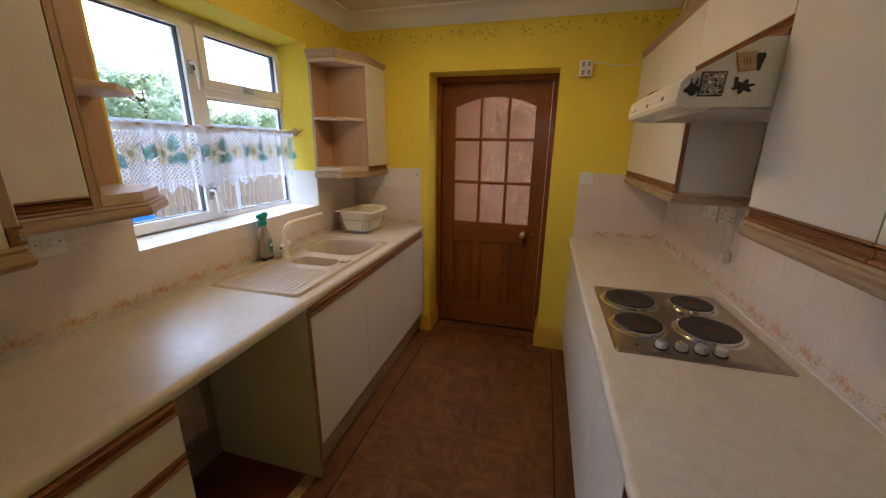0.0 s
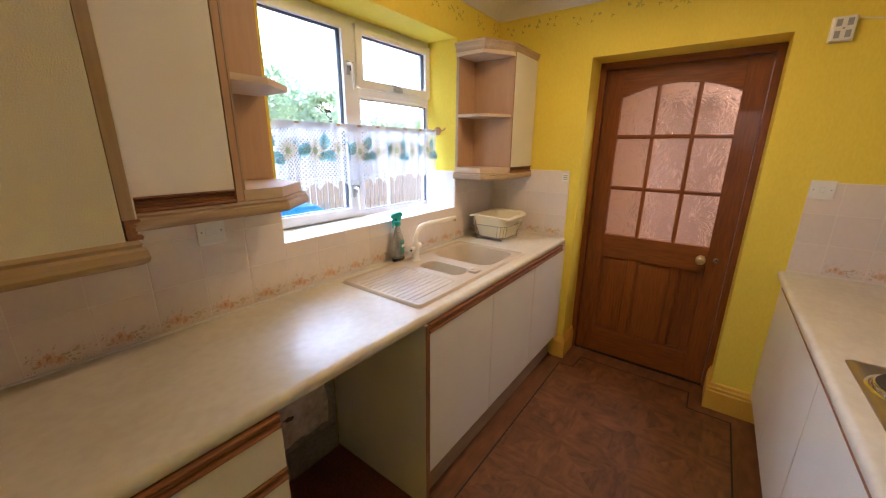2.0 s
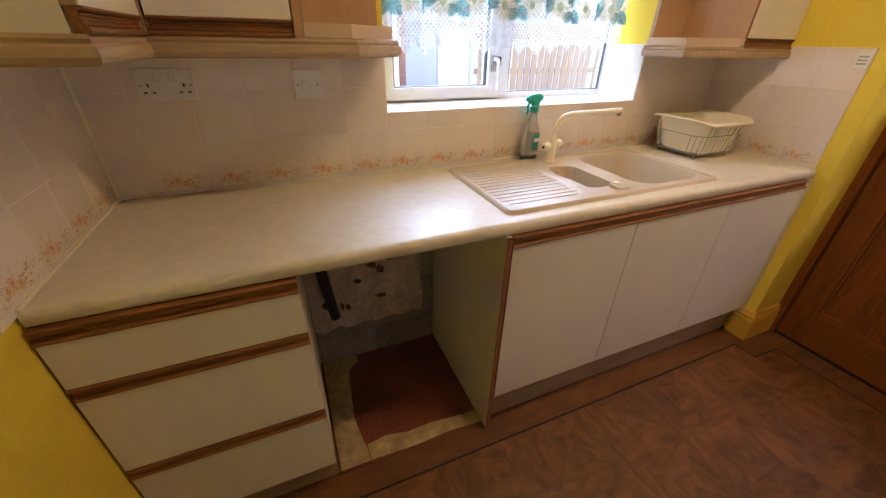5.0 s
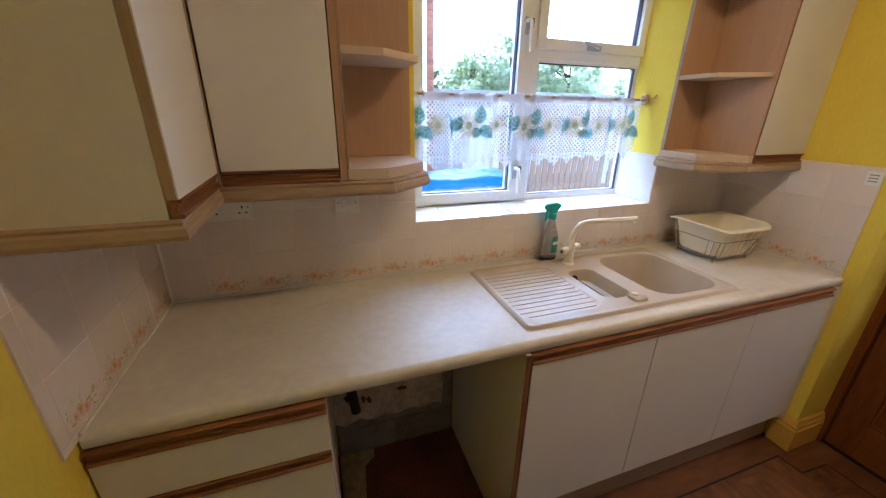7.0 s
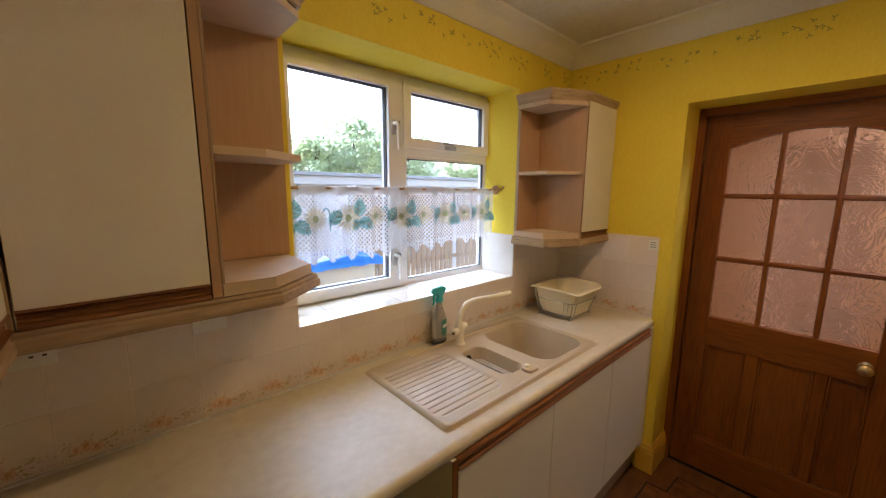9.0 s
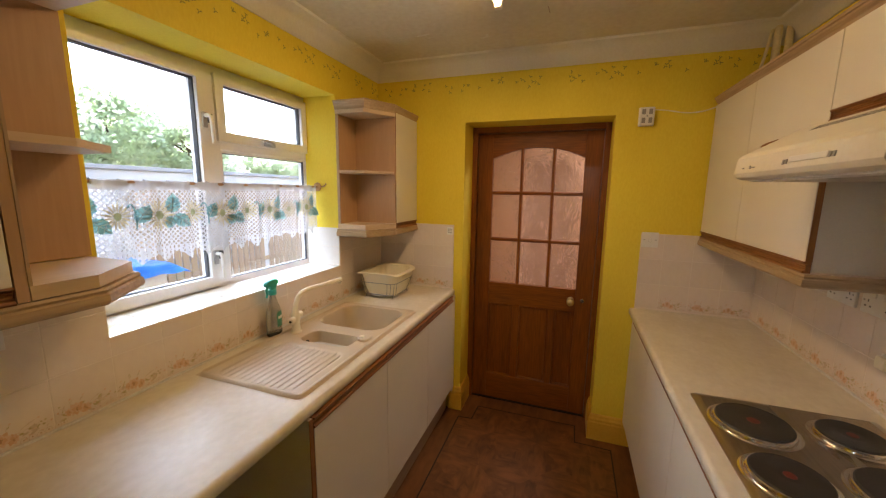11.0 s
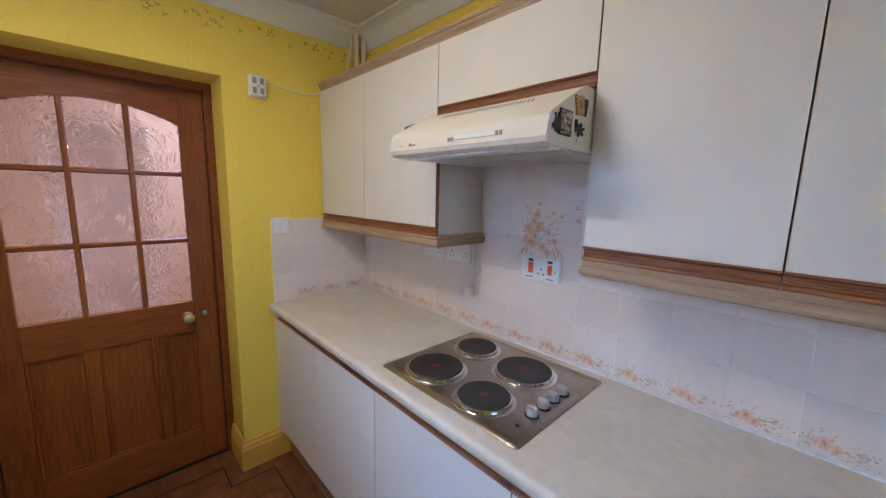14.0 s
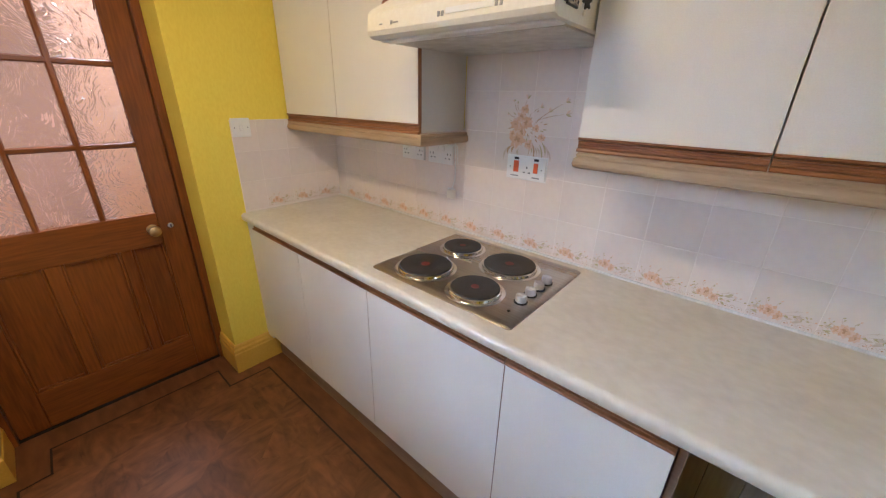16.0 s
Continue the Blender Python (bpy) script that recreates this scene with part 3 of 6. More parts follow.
SPRIGS = [sprig_mesh(k) for k in range(6)]
WEST = Matrix(((0, 0, 1, WX), (1, 0, 0, 0), (0, 1, 0, 0), (0, 0, 0, 1)))        # u along y, v up, out along x
NORTH = Matrix(((1, 0, 0, 0), (0, 0, -1, NY), (0, 1, 0, 0), (0, 0, 0, 1)))
EAST = Matrix(((0, 0, -1, EX), (-1, 0, 0, 0), (0, 1, 0, 0), (0, 0, 0, 1)))       # u along -y
SOUTH = Matrix(((-1, 0, 0, 0), (0, 0, 1, SY), (0, 1, 0, 0), (0, 0, 0, 1)))       # u along -x
rnd = random.Random(5)
for wall, axes, u0, u1 in ((wall_north, NORTH, -1.22, 0.9), (wall_west, WEST, 2.1, 4.5), (wall_east, EAST, -4.5, -2.0)):
    u = u0
    while u < u1:
        shared("leaf_sprig", SPRIGS[rnd.randrange(6)], wall, axes @ Matrix.Translation((u, 2.238 + rnd.uniform(-0.02, 0.015), 0.0012)))
        u += rnd.uniform(0.19, 0.24)

# ---- tiles ----
TILE_MESHES = {}


def tile_mesh(w, h, material):
    key = (round(w, 3), round(h, 3), material.name)
    if key not in TILE_MESHES:
        bm = bmesh.new()
        g, c = 0.0013, 0.0011
        ring = [(g, g), (w - g, g), (w - g, h - g), (g, h - g)]
        inner = [(g + c, g + c), (w - g - c, g + c), (w - g - c, h - g - c), (g + c, h - g - c)]
        a, b, t = [bm.verts.new((x, y, 0)) for x, y in ring], [bm.verts.new((x, y, 0.0056)) for x, y in ring], [bm.verts.new((x, y, 0.0062)) for x, y in inner]
        for k in range(4):
            j = (k + 1) % 4
            bm.faces.new((a[k], a[j], b[j], b[k]))
            bm.faces.new((b[k], b[j], t[j], t[k]))
        bm.faces.new(t)
        TILE_MESHES[key] = mesh_of("tile", bm, material)
    return TILE_MESHES[key]


def bloom(bm, r, cx, cy, rad, lift=0.0002):
    """A printed flower: rings of overlapping petals, deeper in colour towards the heart."""
    for ring, (n, reach, wide, shades) in enumerate(((8, 1.0, 0.80, (3, 3, 1)), (7, 0.72, 0.55, (1, 1, 3)), (5, 0.46, 0.36, (4, 1)))):
        turn = r.uniform(0, 1)
        for k in range(n):
            flat(bm, leaf_outline(cx, cy, rad * reach * r.uniform(0.82, 1.12), rad * wide, turn + k * 6.283 / n + r.uniform(-0.15, 0.15), n=4), lift + ring * 0.0003 + k * 0.00003, r.choice(shades))
    flat(bm, leaf_outline(cx - rad * 0.12, cy, rad * 0.25, rad * 0.2, 0.3, n=3), lift + 0.0010, 0)


def stroke(bm, x0, y0, x1, y1, w, index, bend=0.0, lift=0.00015):
    flat(bm, leaf_outline(x0, y0, math.hypot(x1 - x0, y1 - y0), w, math.atan2(y1 - y0, x1 - x0), bend), lift, index)


def border_print(seed):
    """A printed spray: two peach flowers, olive leaves and a lacy row of arches along the foot of the tile."""
    r, bm = random.Random(seed), bmesh.new()
    for k in range(7):
        x, y = 0.078 + r.uniform(-0.012, 0.024), 0.022 + r.uniform(-0.010, 0.012)
        stroke(bm, x, y, x + r.uniform(0.008, 0.018), y + r.uniform(-0.008, 0.010), r.uniform(0.005, 0.008), r.choice((5, 5, 2)), 0.001)
    for k in range(26):
        x, y = r.uniform(0.004, 0.136), 0.020 + r.uniform(-0.008, 0.018)
        a = r.uniform(0, 6.28)
        stroke(bm, x, y, x + 0.009 * math.cos(a), y + 0.006 * math.sin(a), r.uniform(0.002, 0.0045), r.choice((2, 3, 3, 5)), 0.001, 0.0001)
    for k in range(4):
        x, y = 0.026 + r.uniform(-0.008, 0.010), 0.018 + r.uniform(-0.006, 0.014)
        stroke(bm, x, y, x - r.uniform(0.008, 0.016), y + r.uniform(-0.004, 0.012), 0.005, r.choice((5, 2)), 0.001)
    bloom(bm, r, 0.032, 0.026, 0.011)
    bloom(bm, r, 0.068, 0.021, 0.014, 0.0003)
    bloom(bm, r, 0.049, 0.029, 0.0175, 0.0005)
    for x0, y0, x1, y1 in ((0.030, 0.034, 0.010, 0.047), (0.026, 0.028, 0.006, 0.034), (0.058, 0.040, 0.064, 0.056), (0.078, 0.032, 0.116, 0.046), (0.084, 0.028, 0.128, 0.034), (0.090, 0.024, 0.140, 0.027), (0.040, 0.042, 0.034, 0.056)):
        stroke(bm, x0, y0, x1, y1, 0.0016, 2, 0.002)
        stroke(bm, x1, y1, x1 + 0.005, y1 + 0.003, 0.004, r.choice((1, 3, 5)))
        stroke(bm, (x0 + x1) / 2, (y0 + y1) / 2, (x0 + x1) / 2 + 0.004, (y0 + y1) / 2 + 0.006, 0.003, r.choice((5, 2)))
    for x in (0.006, 0.018, 0.086, 0.102, 0.118, 0.134):
        for q in range(7):
            a = q * 3.1416 / 6
            stroke(bm, x + 0.0066 * math.cos(a), 0.006 + 0.0080 * math.sin(a), x + 0.0066 * math.cos(a) - 0.0036 * math.sin(a), 0.006 + 0.0080 * math.sin(a) + 0.0040 * math.cos(a), 0.0018, 2)
        stroke(bm, x - 0.002, 0.008, x + 0.0022, 0.0085, 0.0036, 0)
    bmesh.ops.scale(bm, vec=(1.0, 1.18, 1.0), verts=bm.verts)
    return mesh_of("floral_print", bm, PRINT_BROWN, PRINT_PEACH, PRINT_FAINT, PRINT_PALE, PRINT_RUST, PRINT_OLIVE)


BORDERS = [border_print(k) for k in range(3)]
ROWS_Z = [(0.906, 0.147), (1.053, 0.147), (1.200, 0.146)]


def tile_run(wall, axes, u0, u1, start, rows, printed=True, material=None, pitch=0.148):
    """Tiles from u0 to u1 on a wall, with a joint at start, the end ones cut."""
    material = material or TILE
    edges = [u0]
    k = math.ceil((u0 - start) / pitch + 0.02)
    while start + k * pitch < u1 - 0.012:
        edges.append(start + k * pitch)
        k += 1
    edges.append(u1)
    for a, b in zip(edges, edges[1:]):
        for i, (z, h) in enumerate(rows):
            t = shared("tile", tile_mesh(b - a, h, material), wall, axes @ Matrix.Translation((a, z, 0.0005)))
            if printed and i == 0 and b - a > 0.14:
                shared("floral_print", rnd.choice(BORDERS), t, axes @ Matrix.Translation((a, z, 0.0068)))


def grout(wall, axes, u0, u1, z0, z1):
    bm = box(u0, u1, z0, z1, 0.0002, 0.0058)
    bm.transform(axes)
    part("tile_grout", bm, GROUT, wall, "pale grout bed of the tiles")


# ---- window ----
window_1 = thing("window_1", (FRAME_X, 3.45, WIN_Z0), "white plastic casement window with an opening fanlight", "window", kind="structure")


def ring_frame(y0, y1, z0, z1, w, x0, x1, bevel=0.006, wb=None):
    bm = bmesh.new()
    wb = wb or w
    outer = [(y0, z0), (y1, z0), (y1, z1), (y0, z1)]
    inner = [(y0 + w, z0 + wb), (y1 - w, z0 + wb), (y1 - w, z1 - w), (y0 + w, z1 - w)]
    for k in range(4):
        j = (k + 1) % 4
        merge(bm, prism([outer[k], outer[j], inner[j], inner[k]], "x", x0, x1))
    bmesh.ops.remove_doubles(bm, verts=bm.verts, dist=0.0001)
    return bm


FR_Y1, FR_Z0 = WIN_Y1 + 0.045, WIN_Z0 - 0.030          # the frame runs behind the plaster and the sill
part("outer_frame", ring_frame(WIN_Y0, FR_Y1, FR_Z0, WIN_Z1, 0.042, FRAME_X - 0.062, FRAME_X - 0.0055), UPVC, window_1)
MUL = 3.444
part("mullion", box(FRAME_X - 0.062, FRAME_X, MUL - 0.030, MUL + 0.034, FR_Z0 + 0.04, WIN_Z1 - 0.04, 0.004), UPVC, window_1)
part("transom", box(FRAME_X - 0.060, FRAME_X - 0.002, MUL + 0.034, FR_Y1 - 0.04, 1.744, 1.788, 0.004), UPVC, window_1)


def sash(name, y0, y1, z0, z1, w):
    s = part(name, ring_frame(y0, y1, z0, z1, w, FRAME_X - 0.05, FRAME_X + 0.014), UPVC, window_1)
    bm = ring_frame(y0 + w - 0.0005, y1 - w + 0.0005, z0 + w - 0.0005, z1 - w + 0.0005, 0.0045, FRAME_X - 0.028, FRAME_X - 0.004)
    part("gasket", bm, GASKET, s, "black rubber glazing seal")
    p = part("pane", box(FRAME_X - 0.024, FRAME_X - 0.020, y0 + w, y1 - w, z0 + w, z1 - w), PANE_GLASS, s, "clear glass pane")
    p.visible_shadow = False
    return s


left_sash = sash("casement", WIN_Y0 + 0.040, MUL - 0.024, FR_Z0 + 0.039, WIN_Z1 - 0.026, 0.046)
fan_sash = sash("fanlight", MUL + 0.016, FR_Y1 - 0.041, 1.783, WIN_Z1 - 0.030, 0.042)
bm = ring_frame(MUL + 0.030, FR_Y1 - 0.040, FR_Z0 + 0.040, 1.748, 0.015, FRAME_X - 0.05, FRAME_X - 0.009)
fixed = part("fixed_light", bm, UPVC, window_1)
part("gasket", ring_frame(MUL + 0.0445, FR_Y1 - 0.0545, FR_Z0 + 0.0545, 1.7335, 0.0045, FRAME_X - 0.028, FRAME_X - 0.013), GASKET, fixed)
pane = part("pane", box(FRAME_X - 0.024, FRAME_X - 0.020, MUL + 0.045, FR_Y1 - 0.055, FR_Z0 + 0.055, 1.733), PANE_GLASS, fixed, "clear glass pane")
pane.visible_shadow = False
for z in (1.865, 1.262):
    hb = box(FRAME_X + 0.013, FRAME_X + 0.022, MUL - 0.058, MUL - 0.036, z - 0.035, z + 0.03, 0.003)
    h = part("window_handle", hb, SILVER, left_sash, "grey lever window handle")
    part("lever", tube([(FRAME_X + 0.022, MUL - 0.047, z + 0.015), (FRAME_X + 0.048, MUL - 0.046, z + 0.012), (FRAME_X + 0.052, MUL - 0.043, z - 0.02), (FRAME_X + 0.044, MUL - 0.034, z - 0.10)], [0.008, 0.008, 0.0075, 0.006], 8), WHITE, h)
    part("latch", box(FRAME_X + 0.012, FRAME_X + 0.030, MUL - 0.034, MUL - 0.018, z - 0.012, z + 0.026, 0.003), GASKET, h)
h = part("window_handle", box(FRAME_X + 0.013, FRAME_X + 0.022, 3.715, 3.79, 1.788, 1.812, 0.003), SILVER, fan_sash, "grey fanlight catch")
part("lever", tube([(FRAME_X + 0.022, 3.755, 1.800), (FRAME_X + 0.045, 3.752, 1.800), (FRAME_X + 0.050, 3.72, 1.808), (FRAME_X + 0.046, 3.675, 1.816)], [0.008, 0.008, 0.0075, 0.006], 8), SILVER, h)

# tiled sill and reveal
sill = structure("window_sill", box(FRAME_X - 0.005, WX + 0.002, WIN_Y0, WIN_Y1, WIN_Z0 - 0.032, WIN_Z0 - 0.006), GROUT, "white glazed tiles on the window sill", "window sill")
FLAT = Matrix(((0, -1, 0, WX + 0.0065), (1, 0, 0, 0), (0, 0, 1, WIN_Z0 - 0.0075), (0, 0, 0, 1)))
tile_run(sill, FLAT, WIN_Y0 + 0.001, WIN_Y1 - 0.001, WIN_Y0, [(0.0, 0.112), (0.112, 0.112)], False, TILE_WHITE)
REVEAL = Matrix(((1, 0, 0, 0), (0, 0, -1, WIN_Y1 + 0.0005), (0, 1, 0, 0), (0, 0, 0, 1)))
grout(wall_west, REVEAL, FRAME_X - 0.005, WX + 0.004, WIN_Z0 - 0.006, WIN_Z0 + 0.229)
tile_run(wall_west, REVEAL, FRAME_X - 0.005, WX + 0.006, WX - 0.148, [(WIN_Z0, 0.115), (WIN_Z0 + 0.115, 0.114)], False, TILE_WHITE)

# wall tiles
grout(wall_west, WEST, SY, WIN_Y0, 0.89, 1.347)
grout(wall_west, WEST, WIN_Y0, WIN_Y1, 0.89, WIN_Z0 - 0.008)
grout(wall_west, WEST, WIN_Y1, NY, 0.89, 1.347)
tile_run(wall_west, WEST, SY + 0.006, WIN_Y0, WIN_Y0, ROWS_Z)
tile_run(wall_west, WEST, WIN_Y0, WIN_Y1, WIN_Y0, [ROWS_Z[0], (1.053, WIN_Z0 - 0.0535 - 1.0)])
tile_run(wall_west, WEST, WIN_Y1, NY - 0.006, WIN_Y0, ROWS_Z)
grout(wall_south, SOUTH, 0.728, -WX, 0.89, 1.347)
tile_run(wall_south, SOUTH, 0.728, -WX - 0.006, -WX - 0.006, ROWS_Z)
grout(wall_north, NORTH, WX, -0.786, 0.89, 1.347)
tile_run(wall_north, NORTH, WX + 0.006, -0.786, -0.786, ROWS_Z)
grout(wall_north, NORTH, 0.352, EX, 0.89, 1.347)
tile_run(wall_north, NORTH, 0.352, EX - 0.006, EX - 0.006 - 0.148 * 3, ROWS_Z)
grout(wall_east, EAST, -NY, -SY, 0.89, 1.347)
grout(wall_east, EAST, -3.59, -2.99, 1.347, 1.84)
tile_run(wall_east, EAST, -NY + 0.006, -SY, -2.985, ROWS_Z)
tile_run(wall_east, EAST, -3.588, -2.997, -2.985, [(1.346, 0.147), (1.493, 0.147), (1.640, 0.147)], False)


# the big flower panel over the cooker switch
def bouquet():
    """A sheaf of pale flowers with buds, grasses and hanging leaves."""
    r, bm = random.Random(8), bmesh.new()
    for k in range(9):
        x = 0.135 + k * 0.0095
        stroke(bm, x, 0.068 + 0.010 * math.sin(k * 1.3), x + 0.006 + 0.002 * k, 0.024 + 0.012 * math.sin(k * 2.2), 0.008, r.choice((5, 2, 5, 0)), 0.005)
    for x0, y0, x1, y1 in ((0.060, 0.055, 0.036, 0.000), (0.070, 0.058, 0.052, 0.022), (0.100, 0.050, 0.104, 0.022), (0.085, 0.055, 0.072, 0.030)):
        stroke(bm, x0, y0, x1, y1, 0.010, r.choice((2, 0)), -0.008)
    for x0, y0, x1, y1, tip in ((0.150, 0.140, 0.262, 0.214, 0.018), (0.160, 0.150, 0.268, 0.176, 0.020), (0.150, 0.130, 0.205, 0.182, 0.016), (0.140, 0.170, 0.172, 0.195, 0.015), (0.112, 0.180, 0.118, 0.222, 0.018), (0.085, 0.175, 0.066, 0.212, 0.010), (0.080, 0.160, 0.048, 0.168, 0.009), (0.090, 0.180, 0.080, 0.205, 0.010)):
        stroke(bm, x0, y0, x1, y1, 0.0022, 0, 0.004)
        a = math.atan2(y1 - y0, x1 - x0)
        for turn, index in ((0.0, 2), (0.55, 3), (-0.55, 5)):
            flat(bm, leaf_outline(x1, y1, tip, tip * 0.42, a + turn, n=4), 0.0003, index)
    for k in range(48):
        a, d = r.uniform(0.0, 6.28), r.uniform(0.02, 0.075)
        x, y = 0.118 + math.cos(a) * d, 0.125 + math.sin(a) * d * 0.9
        stroke(bm, x, y, x + math.cos(a) * r.uniform(0.008, 0.02), y + math.sin(a) * r.uniform(0.008, 0.02), r.uniform(0.003, 0.006), r.choice((0, 2, 5)))
    for n, (cx, cy, rad) in enumerate(((0.188, 0.094, 0.013), (0.164, 0.124, 0.012), (0.140, 0.066, 0.017), (0.112, 0.186, 0.016), (0.082, 0.134, 0.021), (0.124, 0.142, 0.022), (0.100, 0.162, 0.016), (0.108, 0.108, 0.019), (0.070, 0.098, 0.014), (0.092, 0.080, 0.028))):
        bloom(bm, r, cx, cy, rad * 1.2, 0.0003 + 0.0005 * n / 10)
    return mesh_of("flower_panel", bm, PRINT_BROWN, PRINT_PEACH, PRINT_FAINT, PRINT_PALE, PRINT_RUST, PRINT_OLIVE)


shared("flower_panel", bouquet(), wall_east, EAST @ Matrix.Translation((-3.425, 1.245, 0.0070)))

# ---- door ----
DY = 4.782
frame_1 = thing("door_frame", (-0.28, 4.80, 0), "dark stained wooden door lining in the recess", "door frame", kind="structure")
part("jamb", box(DOOR_X0, DOOR_X0 + 0.036, DY - 0.030, 4.838, 0.0, DOOR_TOP, 0.003), DOOR_Z, frame_1)
part("jamb", box(DOOR_X1 - 0.034, DOOR_X1, DY - 0.030, 4.838, 0.0, DOOR_TOP, 0.003), DOOR_Z, frame_1)
part("head", box(DOOR_X0 + 0.036, DOOR_X1 - 0.034, DY - 0.030, 4.838, DOOR_TOP - 0.040, DOOR_TOP, 0.003), DOOR_X, frame_1)
DX0, DX1, DTOP = DOOR_X0 + 0.039, DOOR_X1 - 0.037, DOOR_TOP - 0.043
door_1 = thing("door_1", ((DX0 + DX1) / 2, DY, 0.006), "closed brown stained door with nine rippled glass panes", "door", kind="structure")
PX = [-0.580, -0.386, -0.371, -0.176, -0.160, 0.024]       # pane edges across
PZ = [0.915, 1.226, 1.246, 1.556, 1.576]


def arch(x):
    return 1.873 - 0.30 * (x + 0.278) ** 2 * 2.6


def bar(name, x0, x1, z0, z1, d0=0.0, d1=0.04, material=None, bevel=0.003, label=""):
    return part(name, box(x0, x1, DY + d0, DY + d1, z0, z1, bevel), material or DOOR_Z, door_1, label)


bar("stile", DX0, PX[0], 0.006, DTOP)
bar("stile", PX[5], DX1, 0.006, DTOP)
bar("lock_rail", PX[0], PX[5], 0.757, PZ[0], material=DOOR_X)
bar("bottom_rail", PX[0], PX[5], 0.006, 0.198, material=DOOR_X)
top = [(PX[0], DTOP), (PX[5], DTOP)] + [(PX[5] + (PX[0] - PX[5]) * k / 14, arch(PX[5] + (PX[0] - PX[5]) * k / 14)) for k in range(15)]
part("top_rail", prism(top, "y", DY, DY + 0.04), DOOR_X, door_1)
for a, b in ((PX[1], PX[2]), (PX[3], PX[4])):
    part("glazing_bar", prism([(a - 0.003, DY + 0.012), (a + 0.002, DY + 0.003), (b - 0.002, DY + 0.003), (b + 0.003, DY + 0.012), (b + 0.003, DY + 0.036), (a - 0.003, DY + 0.036)], "z", PZ[0], 1.872), DOOR_Z, door_1)
for a, b in ((PZ[1], PZ[2]), (PZ[3], PZ[4])):
    part("glazing_bar", prism([(DY + 0.0125, a - 0.002), (DY + 0.004, a + 0.003), (DY + 0.004, b - 0.003), (DY + 0.0125, b + 0.002), (DY + 0.035, b + 0.002), (DY + 0.035, a - 0.002)], "x", PX[0], PX[5]), DOOR_X, door_1)
for a, b in ((PX[0], PX[1]), (PX[2], PX[3]), (PX[4], PX[5])):
    for c, d in ((PZ[0], PZ[1]), (PZ[2], PZ[3])):
        p = part("pane", box(a, b, DY + 0.016, DY + 0.020, c, d), DOOR_GLASS, door_1, "rippled obscure glass pane")
        p.visible_shadow = False
    ring = [(a, PZ[4]), (b, PZ[4])] + [(b + (a - b) * k / 8, arch(b + (a - b) * k / 8) + 0.004) for k in range(9)]
    p = part("pane", prism(ring, "y", DY + 0.016, DY + 0.020), DOOR_GLASS, door_1, "rippled obscure glass pane with a curved top")
    p.visible_shadow = False
MUN = [(PX[0], -0.415 + 0.012), (-0.352, -0.150), (-0.108, PX[5])]
bar("muntin", -0.403, -0.352, 0.198, 0.757)
bar("muntin", -0.150, -0.108, 0.198, 0.757)
for a, b in MUN:
    bm = prism([(a, 0.198), (b, 0.198), (b, 0.757), (a, 0.757)], "y", DY + 0.018, DY + 0.030)
    pan = part("door_panel", bm, DOOR_Z, door_1, "sunk wooden door panel")
    bead = bmesh.new()
    for x0, x1, z0, z1 in ((a, a + 0.012, 0.198, 0.757), (b - 0.012, b, 0.198, 0.757), (a + 0.012, b - 0.012, 0.198, 0.210), (a + 0.012, b - 0.012, 0.745, 0.757)):
        box(x0, x1, DY + 0.006, DY + 0.018, z0, z1, 0.004, bm=bead)
    part("bead", bead, DOOR_Z, pan)
KN = Matrix.Translation((-0.006, DY, 0.838)) @ pose(0, 0, 0, 90, 0, 0)
bm = lathe([(0.024, 0.0), (0.024, 0.004), (0.010, 0.008), (0.009, 0.026), (0.020, 0.034), (0.026, 0.046), (0.024, 0.058), (0.014, 0.065), (0.003, 0.067)], (0, 0, 0), 24)
bm.transform(KN)
part("door_knob", bm, BRASS, door_1, "round brass door knob", True)
bm = lathe([(0.014, 0.0), (0.014, 0.003), (0.011, 0.005)], (0, 0, 0), 20)
bm.transform(Matrix.Translation((0.070, DY, 0.842)) @ pose(0, 0, 0, 90, 0, 0))
esc = part("escutcheon", bm, CHROME, door_1, "small round keyhole plate")
part("keyhole", box(0.0675, 0.0725, DY - 0.0062, DY - 0.004, 0.834, 0.848), BLACK, esc)
for z in (1.775, 1.035, 0.2):
    bm = tube([(DX0 - 0.002, DY - 0.003, z - 0.042 + 0.006 * k) for k in range(15)], [0.0055 if k % 3 else 0.0042 for k in range(15)], 8, 1)
    part("hinge", bm, BRASS_DARK, door_1, "worn brass butt hinge")
structure("door_threshold", box(DOOR_X0 + 0.02, DOOR_X1 - 0.02, DY - 0.012, DY + 0.05, -0.002, 0.005), INLAY, "dark worn threshold strip under the door", "threshold")

# ---- hall behind the door ----
bm = box(-1.7, -1.3, 4.84, 6.8, -0.1, 2.6)
box(1.2, 1.3, 4.84, 6.8, -0.1, 2.6, bm=bm)
box(-1.3, -0.52, 6.2, 6.3, -0.1, 2.6, bm=bm)
box(0.02, 1.2, 6.2, 6.3, -0.1, 2.6, bm=bm)
box(-0.52, 0.02, 6.2, 6.3, 1.95, 2.6, bm=bm)
box(0.92, 1.3, 4.78, 4.84, -0.1, 2.6, bm=bm)
structure("wall_hall", bm, PINK, "pink painted hall walls seen through the glazed door", "wall")
# far wall coloured darker, for the dim space beyond the opening
structure("wall_hall_far", box(-0.7, 0.2, 6.75, 6.8, -0.1, 2.6), PINK_DIMMED, "pink wall through a hall opening, darkened for its shade", "wall")
structure("floor_hall", box(-1.3, 1.2, 4.84, 6.8, -0.12, -0.002), CARPET, "brown hall carpet", "floor")
